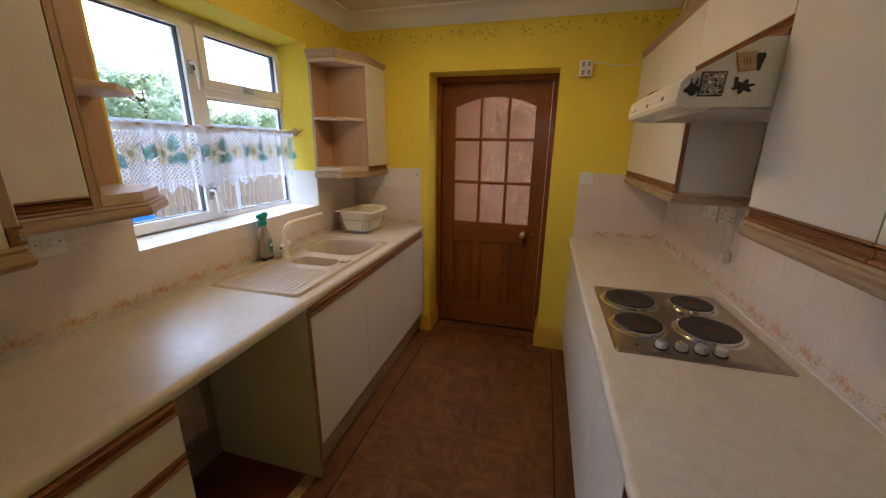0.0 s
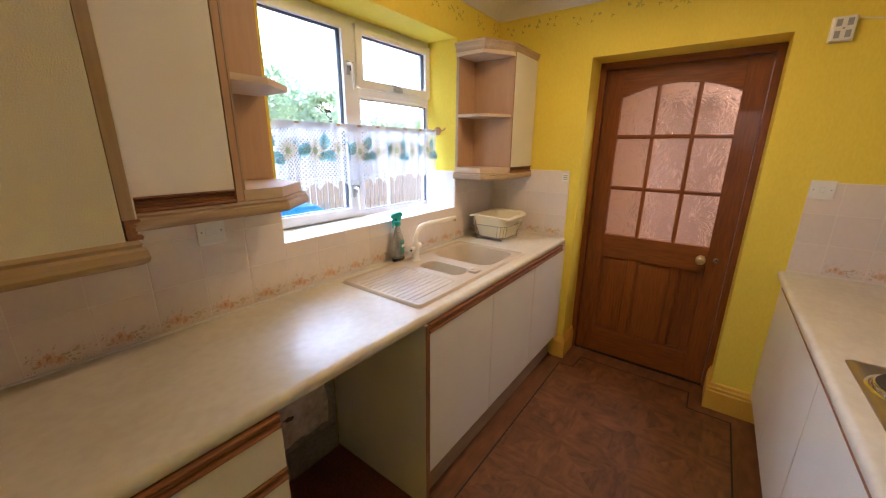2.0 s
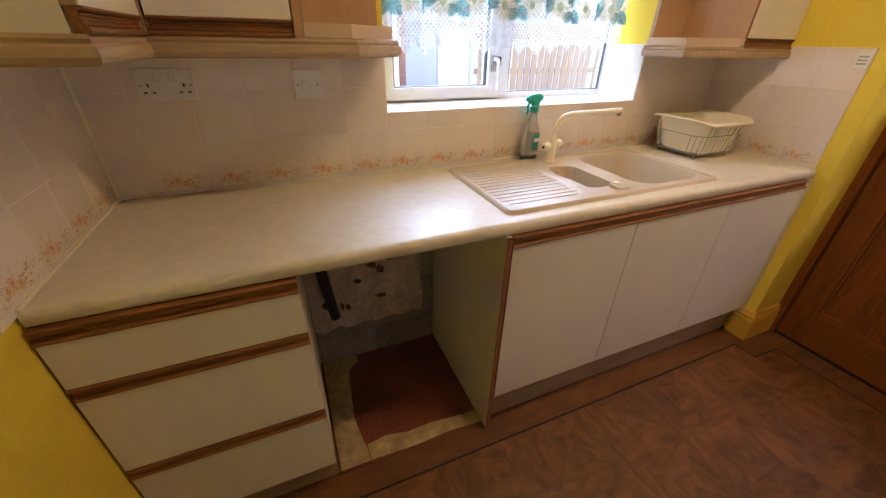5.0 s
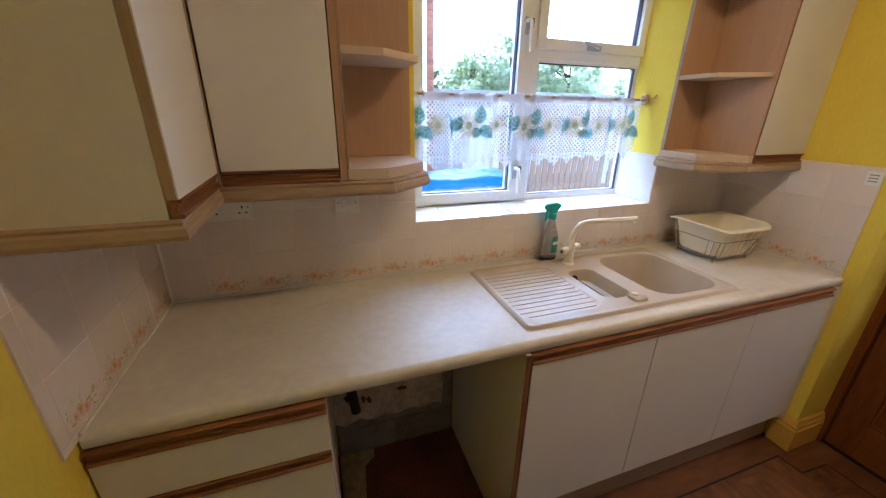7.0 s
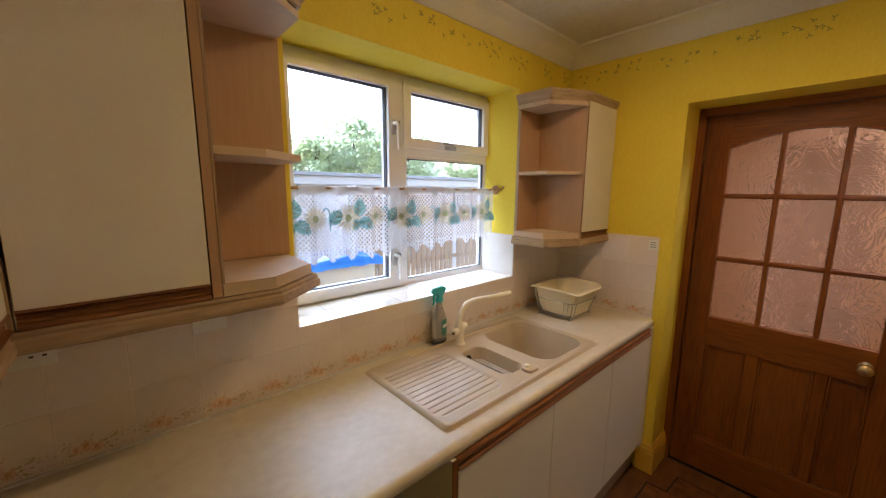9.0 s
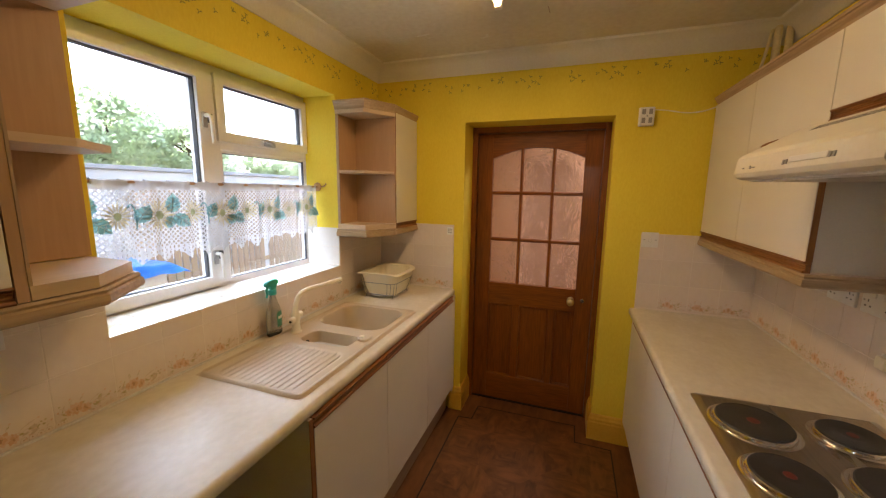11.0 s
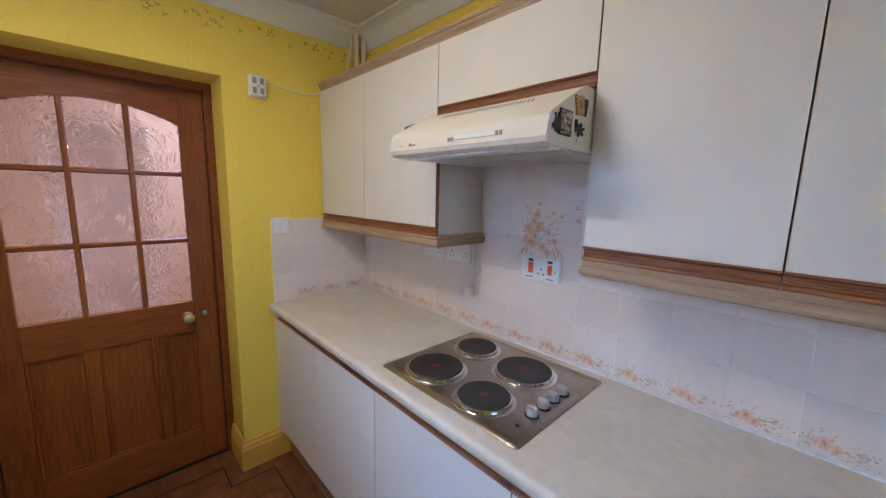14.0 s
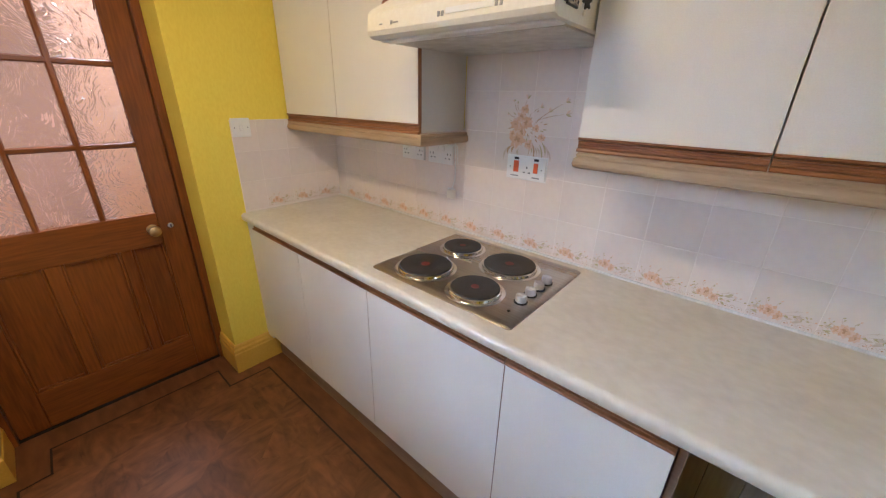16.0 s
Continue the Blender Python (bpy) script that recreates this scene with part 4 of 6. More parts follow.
structure("ceiling_hall", box(-1.3, 1.2, 4.84, 6.8, 2.4, 2.5), COVE, "white hall ceiling", "ceiling")

# ---- fitted units ----
def rail_outline(front, s, z0, z1):
    """Side view of a grooved wooden pull along a door; s: +1 faces +x (or +y)."""
    b, g = front - s * 0.018, front - s * 0.0062
    h = z1 - z0
    return [(b, z0), (front + s * 0.002, z0), (front + s * 0.004, z0 + 0.004), (front + s * 0.002, z0 + 0.22 * h), (g, z0 + 0.30 * h), (front - s * 0.004, z0 + 0.34 * h), (front - s * 0.004, z0 + 0.43 * h), (g, z0 + 0.47 * h), (front - s * 0.005, z0 + 0.51 * h), (front - s * 0.005, z0 + 0.59 * h), (g, z0 + 0.63 * h), (front - s * 0.003, z0 + 0.67 * h), (front - s * 0.003, z0 + 0.74 * h), (g, z0 + 0.78 * h), (front + s * 0.001, z0 + 0.84 * h), (front + s * 0.004, z1 - 0.003), (front + s * 0.002, z1), (b, z1)]


def front_x(unit, name, xf, s, y0, y1, z0, z1, rail, gap=0.0012):
    """A door or drawer front that faces along x, brown-edged, with its wooden pull at 'top' or 'bottom'."""
    rz = 0.036
    a, b = (z0 + rz, z1) if rail == "bottom" else (z0, z1 - rz)
    y0, y1 = y0 + gap, y1 - gap
    d = part(name, box(xf - s * 0.0025, xf - s * 0.019, y0, y1, a, b), MAHOGANY_Z, unit, "cream door front with brown edges")
    part("facing", box(xf - s * 0.0026, xf, y0 + 0.0004, y1 - 0.0004, a + 0.0004, b - 0.0004, 0.0008, 1), MELAMINE, d, "cream textured melamine facing")
    r0, r1 = (z0, a) if rail == "bottom" else (b, z1)
    part("pull", prism(rail_outline(xf, s, r0, r1), "y", y0, y1), MAHOGANY_Y, d, "grooved brown wooden pull")
    return d


def unit_box(unit, x0, x1, y0, y1, z0, z1, name="carcase", material=None, label=""):
    return part(name, box(x0, x1, y0, y1, z0, z1, 0.0008, 1), material or CARCASE, unit, label)


LIGHT_RAIL = [(0.0, 0.0), (0.016, 0.0), (0.024, 0.005), (0.026, 0.012), (0.024, 0.026), (0.018, 0.030), (0.020, 0.036), (0.016, 0.042), (0.0, 0.042)]
CORNICE = [(0.0, 0.0), (0.010, 0.0), (0.012, 0.010), (0.020, 0.020), (0.022, 0.026), (0.026, 0.028), (0.026, 0.038), (0.0, 0.038)]


def moulding(name, path, outline, z, material, label, category):
    t = thing(name, (path[0][0], path[0][1], z), label, category)
    for k in range(len(path) - 1):
        part("moulding", sweep(path, [(o, z + h) for o, h in outline], only=k), material if abs(path[k][0] - path[k + 1][0]) < 0.08 else LIMED_X, t, "length of limed oak moulding")
    return t


# east side: base units under the hob
EF, WF = 0.345, -0.765
east_base = [("two doors", [(3.558, 4.040), (4.040, 4.482)]), ("one wide door", [(2.980, 3.558)]), ("one door", [(2.588, 2.980)])]
for kind_of, spans in east_base:
    y0, y1 = spans[0][0], spans[-1][1]
    u = thing("base_unit", ((EF + 0.915) / 2, (y0 + y1) / 2, 0), "cream kitchen base unit with %s and brown pull" % kind_of, "base unit", "base units below the hob")
    unit_box(u, EF + 0.0205, 0.905, y0 + 0.001, y1 - 0.001, 0.155, 0.858)
    for a, b in spans:
        front_x(u, "door", EF, -1, a, b, 0.178, 0.860, "top")
filler = thing("filler_panel", (EF, 4.51, 0.155), "narrow cream filler strip by the wall", "panel")
part("strip", box(EF + 0.004, EF + 0.02, 4.484, NY - 0.001, 0.155, 0.858), MELAMINE, filler)
u = thing("plinth", (0.41, 3.5, 0), "pale brown plinth board below the hob units", "plinth")
part("board", box(0.400, 0.416, 2.59, NY - 0.001, 0.0, 0.152, 0.001, 1), PLINTH, u)
# unit side given the plinth brown, so its shadow is in the colour
u = thing("end_panel", (0.6, 2.58, 0), "board closing the base units, coloured brown for the shadow there", "panel")
part("board", box(EF + 0.03, 0.8895, 2.570, 2.586, 0.0, 0.858, 0.001, 1), PLINTH, u)


def nose(front, back, s, z0=0.862, z1=WT):
    """Worktop outline with a rounded front edge."""
    r = 0.017
    pts = [(back, z0), (front - s * 0.012, z0)]
    for k in range(4):
        a = radians(-80 + 50 * k / 3)
        pts.append((front - s * 0.010 + s * 0.010 * math.cos(a), z0 + 0.010 + 0.010 * math.sin(a)))
    for k in range(7):
        a = radians(90 * k / 6)
        pts.append((front - s * r + s * r * math.cos(a), z1 - r + r * math.sin(a)))
    return pts + [(back, z1)]


u = thing("worktop", (0.6, 3.4, 0.862), "cream marbled laminate worktop with the hob set in", "worktop")
part("worktop_slab", box(0.362, 0.913, 1.995, NY - 0.007, 0.862, WT), WORKTOP, u)
part("front_edge", prism(nose(0.324, 0.362, -1), "y", 1.995, NY - 0.007), WORKTOP, u, "rounded laminate front edge", True)
u = thing("worktop", (-1.05, 3.3, 0.862), "cream marbled laminate worktop around the sink", "worktop")
YC = [SY + 0.007, 3.10, 3.965, NY - 0.007]
part("front_edge", prism(nose(-0.772, -0.812, 1), "y", YC[0], YC[-1]), WORKTOP, u, "rounded laminate front edge", True)
bm = bmesh.new()
for a, b in zip(YC, YC[1:]):
    box(-0.87, -0.812, a, b, 0.862, WT, bm=bm)
    for x0, x1 in ((-1.349, -1.255), (-1.255, -0.87)):
        if not (a == 3.10 and x0 > -1.3):
            box(x0, x1, a, b, 0.862, WT, bm=bm)
weld(bm)
part("worktop_slab", bm, WORKTOP, u, smooth=True)

# boarding on the wall under the open end of the worktop
boarding = structure("wall_boarding", box(0.904, 0.9185, 1.992, 2.586, 0.0, 0.858), INLAY, "grey-brown boards on the wall under the worktop", "boarding")
for k in range(6):
    part("board", box(0.890, 0.9045, 1.994 + k * 0.0985, 2.090 + k * 0.0985, 0.0, 0.858, 0.0015, 1), PLANK, boarding, "grey-brown vertical board")

# sealant lines along the back of the worktops
for name, q in (("sealant", (0.905, 0.9135, 1.997, NY - 0.008)), ("sealant", (-1.3495, -1.342, SY + 0.008, NY - 0.008))):
    x0, x1, y0, y1 = q
    s = thing("sealant_strip", ((x0 + x1) / 2, (y0 + y1) / 2, WT), "thin white sealant bead along the tiles", "sealant")
    part("bead", box(x0, x1, y0, y1, WT, WT + 0.008, 0.002), SEALANT, s)
s = thing("sealant_strip", (-1.05, SY + 0.01, WT), "yellowed sealant bead along the return wall", "sealant")
part("bead", box(-1.34, -0.775, SY + 0.0075, SY + 0.015, WT, WT + 0.006, 0.002), CREAM, s)
s = thing("corner_trim", (-1.345, SY + 0.01, 0.906), "cream plastic trim in the tiled corner", "trim")
part("strip", tube([(-1.347, SY + 0.010, 0.906), (-1.347, SY + 0.010, 1.30)], 0.006, 6, 1), CREAM, s)

# west side: drawers, open appliance space, sink units
u = thing("drawer_unit", (-1.06, 2.23, 0), "cream three-drawer base unit with brown pulls", "drawer unit")
unit_box(u, -1.345, WF - 0.021, SY + 0.008, 2.470, 0.155, 0.858, material=MELAMINE_SIDE)
for z0, z1 in ((0.702, 0.860), (0.408, 0.700), (0.136, 0.406)):
    front_x(u, "drawer", WF, 1, SY + 0.004, 2.470, z0, z1, "top")
unit_box(u, -0.825, -0.810, SY + 0.008, 2.470, 0.0, 0.134, "kickboard", PLINTH, "pale brown kickboard")
u = thing("end_panel", (-1.05, 3.045, 0), "pale board standing beside the appliance gap", "panel")
part("board", box(-1.345, WF - 0.004, 3.033, 3.050, 0.0, 0.860, 0.001, 1), MELAMINE_SIDE, u)
part("edge", box(WF - 0.004, WF - 0.001, 3.033, 3.050, 0.0, 0.860), MAHOGANY_Z, u, "brown edge strip")
for kind_of, spans in (("one door", [(3.052, 3.540)]), ("two doors", [(3.540, 4.030), (4.030, 4.500)])):
    y0, y1 = spans[0][0], spans[-1][1]
    u = thing("base_unit", (-1.06, (y0 + y1) / 2, 0), "cream base unit below the sink with %s" % kind_of, "base unit", "base units below the sink")
    # an open box, so that the bowls have room
    unit_box(u, -1.345, WF - 0.0205, y0 + 0.001, y0 + 0.017, 0.155, 0.858, "side")
    unit_box(u, -1.345, WF - 0.0205, y1 - 0.017, y1 - 0.001, 0.155, 0.858, "side")
    unit_box(u, -1.345, WF - 0.0205, y0 + 0.017, y1 - 0.017, 0.155, 0.171, "bottom")
    for a, b in spans:
        front_x(u, "door", WF, 1, a, b, 0.180, 0.860, "top")
filler = thing("filler_panel", (WF, 4.52, 0.155), "narrow cream filler strip by the door wall", "panel")
part("strip", box(WF - 0.02, WF - 0.004, 4.502, NY - 0.001, 0.155, 0.858), MELAMINE, filler)
u = thing("plinth", (-0.82, 3.8, 0), "pale brown plinth board below the sink units", "plinth")
part("board", box(-0.830, -0.814, 3.052, NY - 0.022, 0.0, 0.155, 0.001, 1), PLINTH, u)

# bare wall and old flooring in the appliance space
GY0, GY1 = 2.472, 3.032
gap_wall = structure("blockwork", box(WX, -1.350, GY0, GY1, -0.002, 0.862), MORTAR, "bare blockwork with broken plaster in the appliance gap", "blockwork")
r = random.Random(3)
for z0, z1 in ((0.004, 0.150), (0.160, 0.375), (0.385, 0.60)):
    y = GY0 + (0.0 if z0 < 0.1 else -0.12)
    while y < GY1:
        a, b = max(y, GY0) + 0.006, min(y + 0.27, GY1) - 0.006
        if b - a > 0.03:
            part("block", box(-1.352, -1.340 + r.uniform(-0.003, 0.002), a, b, z0, z1, 0.004, 1), BLOCK, gap_wall, "grey concrete block")
        y += 0.282
edge = [(GY0, 0.855), (GY1 - 0.065, 0.855)]
low = [(GY1 - 0.065 - 0.008 * math.sin(k * 2.1), 0.855 - (0.855 - 0.200) * k / 6) for k in range(1, 7)]
foot = [(GY1 - 0.065 - (GY1 - 0.065 - GY0) * k / 14, 0.205 + 0.016 * math.sin(k * 1.9) + 0.01 * math.sin(k * 4.3)) for k in range(1, 15)]
part("plaster_coat", prism(edge + low + foot, "x", -1.3505, -1.332), PLASTER, gap_wall, "cracked old plaster")
for cy, cz, w, h in ((2.677, 0.437, 0.026, 0.020), (2.775, 0.338, 0.036, 0.019), (2.778, 0.478, 0.030, 0.032), (2.745, 0.505, 0.030, 0.026), (2.821, 0.525, 0.024, 0.018), (2.625, 0.312, 0.016, 0.030), (2.600, 0.322, 0.012, 0.034), (2.530, 0.343, 0.018, 0.030)):
    bm = lathe([(1.0, 0.0), (0.96, 0.001)], (0, 0, 0), 11)
    for v in bm.verts:
        k = 1 + 0.28 * math.sin(5 * math.atan2(v.co.y, v.co.x)) + 0.15 * math.sin(9 * math.atan2(v.co.y, v.co.x))
        v.co = Vector((-1.3325 + v.co.z, cy + v.co.x * w * k / 1.5, cz + v.co.y * h * k / 1.5))
    part("hole", bm, CHIPPED, gap_wall, "dark broken hole in the plaster")
u = thing("waste_pipe", (-1.30, 2.58, 0.28), "black plastic waste pipe hanging in the gap", "pipe")
part("pipe", tube([(-1.302, 2.518, 0.86), (-1.297, 2.526, 0.70), (-1.290, 2.537, 0.55), (-1.287, 2.551, 0.42), (-1.285, 2.564, 0.310)], 0.021, 12), BLACK, u, smooth=True)
gap_floor = structure("floor_gap", box(-1.350, -0.80, GY0, GY1, -0.0018, 0.0012), RED_FLOOR, "dark red old floor in the appliance gap", "floor")
for ring in ([(-1.345, 2.475), (-0.812, 2.475), (-0.812, 2.583), (-0.86, 2.580), (-0.94, 2.566), (-1.02, 2.558), (-1.15, 2.570), (-1.265, 2.580), (-1.30, 2.628), (-1.345, 2.632)],
             [(-0.875, 2.5825), (-0.812, 2.586), (-0.805, 2.76), (-0.812, 2.90), (-0.803, 3.03), (-0.855, 3.03), (-0.862, 2.93), (-0.872, 2.84), (-0.868, 2.74), (-0.886, 2.66)]):
    part("old_vinyl", prism(ring, "z", 0.0012, 0.004), OLD_VINYL, gap_floor, "torn patterned yellow vinyl")

# east wall units
UF, UB = 0.640, 0.913
u = thing("wall_cabinet", (0.78, 4.07, 1.34), "cream wall cabinet with two doors beside the cooker hood", "wall cabinet", "wall cabinets by the hood")
unit_box(u, UF + 0.0205, UB, 3.592, NY - 0.002, 1.342, 2.035, material=MELAMINE_SIDE)
front_x(u, "door", UF, -1, 4.098, NY - 0.002, 1.338, 2.034, "bottom")
front_x(u, "door", UF, -1, 3.588, 4.098, 1.338, 2.034, "bottom")
r = random.Random(9)
for y, z in ((3.95, 1.53), (3.83, 1.522), (3.80, 1.545), (3.83, 1.505), (3.66, 1.54)):
    part("paint_drip", lathe([(0.003, 0), (0.002, 0.0008)], (0, 0, 0), 8), WHITE, u, "small white blemish", local=True).matrix_basis = FRAMES[u.name].inverted() @ Matrix.Translation((UF - 0.0002, y, z)) @ pose(0, 0, 0, 0, -90, 0)
u = thing("wall_cabinet", (0.78, 3.29, 1.78), "short cream wall cabinet above the cooker hood", "wall cabinet", "wall cabinets by the hood")
unit_box(u, UF + 0.0205, UB, 3.000, 3.586, 1.782, 2.035, material=MELAMINE_SIDE)
front_x(u, "door", UF, -1, 2.998, 3.588, 1.780, 2.034, "bottom")
u = thing("wall_cabinet", (0.78, 2.60, 1.34), "tall cream wall cabinet with two doors over the worktop", "wall cabinet", "wall cabinets by the hood")
unit_box(u, UF + 0.0205, UB, 2.197, 2.994, 1.342, 2.035, material=MELAMINE_SIDE)
front_x(u, "door", UF, -1, 2.602, 2.997, 1.338, 2.034, "bottom")
front_x(u, "door", UF, -1, 2.195, 2.602, 1.338, 2.034, "bottom")
moulding("light_rail", [(0.656, NY - 0.001), (0.656, 3.592), (UB, 3.592)], LIGHT_RAIL, 1.295, LIMED_Y, "limed oak moulding under the wall cabinet", "moulding")
moulding("light_rail", [(UB, 2.974), (0.656, 2.974), (0.656, 2.195)], LIGHT_RAIL, 1.295, LIMED_Y, "limed oak moulding under the wall cabinets", "moulding")
moulding("cornice", [(0.656, NY - 0.001), (0.656, 2.195)], CORNICE, 2.0365, LIMED_Y, "limed oak strip along the cabinet tops", "moulding")

# west wall units: corner cabinet on the return wall, cabinet, open end shelves
L1X, L1Y, L2X, RAIL_Y = -0.750, 2.276, -1.050, 2.255
u = thing("wall_cabinet", (-1.05, 2.13, 1.34), "cream wall cabinet on the return wall with a brown pull", "wall cabinet", "wall cabinets by the window")
unit_box(u, -1.345, L1X - 0.0025, SY + 0.002, L1Y - 0.021, 1.342, 2.05, material=MELAMINE_SIDE)
part("side_panel", box(L1X - 0.003, L1X, SY + 0.002, L1Y - 0.021, 1.340, 2.05), MELAMINE, u, "cream side panel")
d = part("door", box(-1.068, L1X, L1Y - 0.020, L1Y - 0.0026, 1.374, 2.05), LIMED_Z, u, "cream door with oak edges")
part("facing", box(-1.045, L1X - 0.001, L1Y - 0.0026, L1Y, 1.374, 2.05), MELAMINE, d, "cream textured melamine facing")
part("pull", prism(rail_outline(L1Y, 1, 1.340, 1.374), "x", -1.045, L1X), MAHOGANY_X, d, "grooved brown wooden pull")
part("edge_post", box(-1.068, -1.046, L1Y - 0.0026, L1Y + 0.003, 1.340, 2.05), LIMED_Z, u, "oak corner post")
u = thing("wall_cabinet", (-1.2, 2.42, 1.34), "cream wall cabinet next to the open shelves", "wall cabinet", "wall cabinets by the window")
unit_box(u, -1.352, L2X - 0.021, L1Y + 0.008, 2.565, 1.342, 2.05, material=MELAMINE_SIDE)
front_x(u, "door", L2X, 1, L1Y + 0.006, 2.566, 1.340, 2.05, "bottom")


def shelf_end(name, base, outline_of, panel, back, levels, label):
    """Open end shelves: side board, back board and shelves with a cut corner."""
    u = thing(name, base, label, "shelf unit")
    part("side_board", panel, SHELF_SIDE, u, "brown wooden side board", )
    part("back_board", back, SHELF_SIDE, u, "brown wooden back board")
    for z, t, inset in levels:
        part("shelf", prism(outline_of(inset), "z", z, z + t), SHELF_BOARD, u, "pale wooden shelf with a cut corner")
    return u


def west_outline(i):
    return [(-1.351, 2.588), (L2X - i, 2.588), (L2X - i, 2.700), (-1.160 - i * 0.5, 2.832 - i), (-1.351, 2.832 - i)]


u = shelf_end("corner_shelf", (-1.2, 2.70, 1.34), west_outline, box(-1.352, L2X, 2.5675, 2.586, 1.3425, 2.05), box(-1.3555, -1.3395, 2.587, 2.836, 1.375, 2.02), [(1.3425, 0.030, 0.0), (1.656, 0.018, 0.012), (2.02, 0.018, 0.0)], "brown open end shelves beside the window")
part("edge_strip", box(-1.0665, L2X + 0.001, 2.5865, 2.592, 1.3725, 2.02), LIMED_Z, u, "pale oak edge")
moulding("light_rail", [(L1X - 0.016, SY + 0.001), (L1X - 0.016, RAIL_Y), (L2X - 0.016, RAIL_Y), (L2X - 0.016, 2.704), (-1.168, 2.830), (-1.349, 2.830)], LIGHT_RAIL, 1.298, LIMED_Y, "limed oak moulding under the window-side cabinets", "moulding")
moulding("cornice", [(L1X - 0.016, SY + 0.001), (L1X - 0.016, RAIL_Y), (L2X - 0.016, RAIL_Y), (L2X - 0.016, 2.704), (-1.168, 2.830), (-1.349, 2.830)], CORNICE, 2.0505, LIMED_Y, "limed oak cornice on the window-side cabinets", "moulding")

R2X = -1.062
u = thing("wall_cabinet", (-1.2, 4.38, 1.34), "narrow cream wall cabinet by the door wall", "wall cabinet", "wall cabinets by the window")
unit_box(u, -1.352, R2X - 0.021, 4.248, NY - 0.002, 1.342, 2.03, material=MELAMINE_SIDE)
front_x(u, "door", R2X, 1, 4.236, NY - 0.003, 1.336, 2.03, "bottom")


def east_outline(i):
    return [(-1.351, 4.228), (R2X - i, 4.228), (R2X - i, 4.205), (-1.165 - i * 0.5, 4.036 + i), (-1.351, 4.036 + i)]


u = shelf_end("corner_shelf", (-1.2, 4.1, 1.34), east_outline, box(-1.352, R2X - 0.006, 4.2295, 4.2475, 1.3425, 2.03), box(-1.3555, -1.3395, 4.052, 4.229, 1.372, 2.0), [(1.3425, 0.028, 0.0), (1.668, 0.016, 0.012), (2.002, 0.020, 0.0)], "pale brown open end shelves between window and door")
part("edge_strip", box(-1.3555, -1.3385, 4.046, 4.0515, 1.372, 2.0), LIMED_Z, u, "pale oak edge")
END_PATH = [(-1.349, 4.040), (-1.162, 4.040), (R2X - 0.016, 4.208), (R2X - 0.016, NY - 0.001)]
moulding("light_rail", END_PATH, LIGHT_RAIL, 1.2985, LIMED_Y, "limed oak moulding under the end shelves", "moulding")
moulding("cornice", END_PATH, [(o, h * 1.25) for o, h in CORNICE], 2.0225, LIMED_Y, "limed oak cornice over the end shelves", "moulding")

# ---- cooker hood ----
hood = thing("cooker_hood", (0.66, 3.30, 1.60), "cream enamelled cooker hood with a sloping front", "cooker hood")
HY0, HY1 = 3.001, 3.586
prof = [(0.905, 1.618), (0.905, 1.772), (0.600, 1.773), (0.582, 1.767), (0.446, 1.692), (0.435, 1.680), (0.429, 1.636), (0.435, 1.624), (0.450, 1.618)]
bm = prism(prof, "y", HY0, HY1)
body = part("hood_body", bm, HOOD, hood)
part("filter", box(0.52, 0.88, HY0 + 0.02, HY1 - 0.02, 1.6125, 1.6185, 0.001, 1), HOOD_FILTER, hood, "greasy grey filter mesh")
part("lower_lip", box(0.466, 0.512, HY0 + 0.012, HY1 - 0.012, 1.6125, 1.620, 0.002, 1), WHITE, hood, "translucent white light cover")
SL = Matrix.Translation((0.550, 3.29, 1.7494)) @ pose(0, 0, 0, 0, -28.9, 0)
for k in range(26):
    bm = prism([(-0.013, -0.006), (0.013, 0.001), (0.013, 0.006), (-0.013, -0.001)], "z", -0.001, 0.0008)
    bm.transform(SL @ Matrix.Translation((0.0, -0.17 + k * 0.0135, 0)))
    part("vent_slot", bm, GREY, hood, "vent slot")
FR = Matrix.Translation((0.4312, 0, 1.654)) @ pose(0, 0, 0, 0, 7, 0)
for name, y0, y1, z0, z1, m in (("slider", 3.292, 3.300, -0.008, 0.003, GREY), ("slider", 3.304, 3.312, -0.008, 0.003, GREY), ("slider", 3.124, 3.131, -0.005, 0.006, GREY), ("slider", 3.136, 3.143, -0.005, 0.006, GREY), ("control_strip", 3.146, 3.286, -0.005, 0.008, WHITE), ("printed_bar", 3.520, 3.532, -0.006, -0.003, GREY), ("printed_mark", 3.478, 3.486, -0.008, 0.001, GREY), ("printed_bar", 3.455, 3.476, -0.006, -0.003, GREY)):
    bm = box(-0.0022, 0.001, y0, y1, z0, z1, 0.0006, 1)
    bm.transform(FR)
    part(name, bm, m, hood, "small print or slider on the hood front")
bm = tube([(0.49, 3.585, 1.716), (0.50, 3.589, 1.724), (0.53, 3.589, 1.736)], 0.004, 6, 3)
part("catch", bm, MAHOGANY_X, hood, "small brown catch")

# magnets and stickers on the hood's end face
def cut_out(t, name, ring, y0, y1, material, label=""):
    return part(name, prism(ring, "y", y0, y1), material, t, label)


def wobbly(cx, cz, w, h, lobes, amount, n=22, turn=0.0):
    return [(cx + w * (1 + amount * math.sin(lobes * k * 6.283 / n + turn)) * math.cos(k * 6.283 / n), cz + h * (1 + amount * math.sin(lobes * k * 6.283 / n + turn)) * math.sin(k * 6.283 / n)) for k in range(n)]


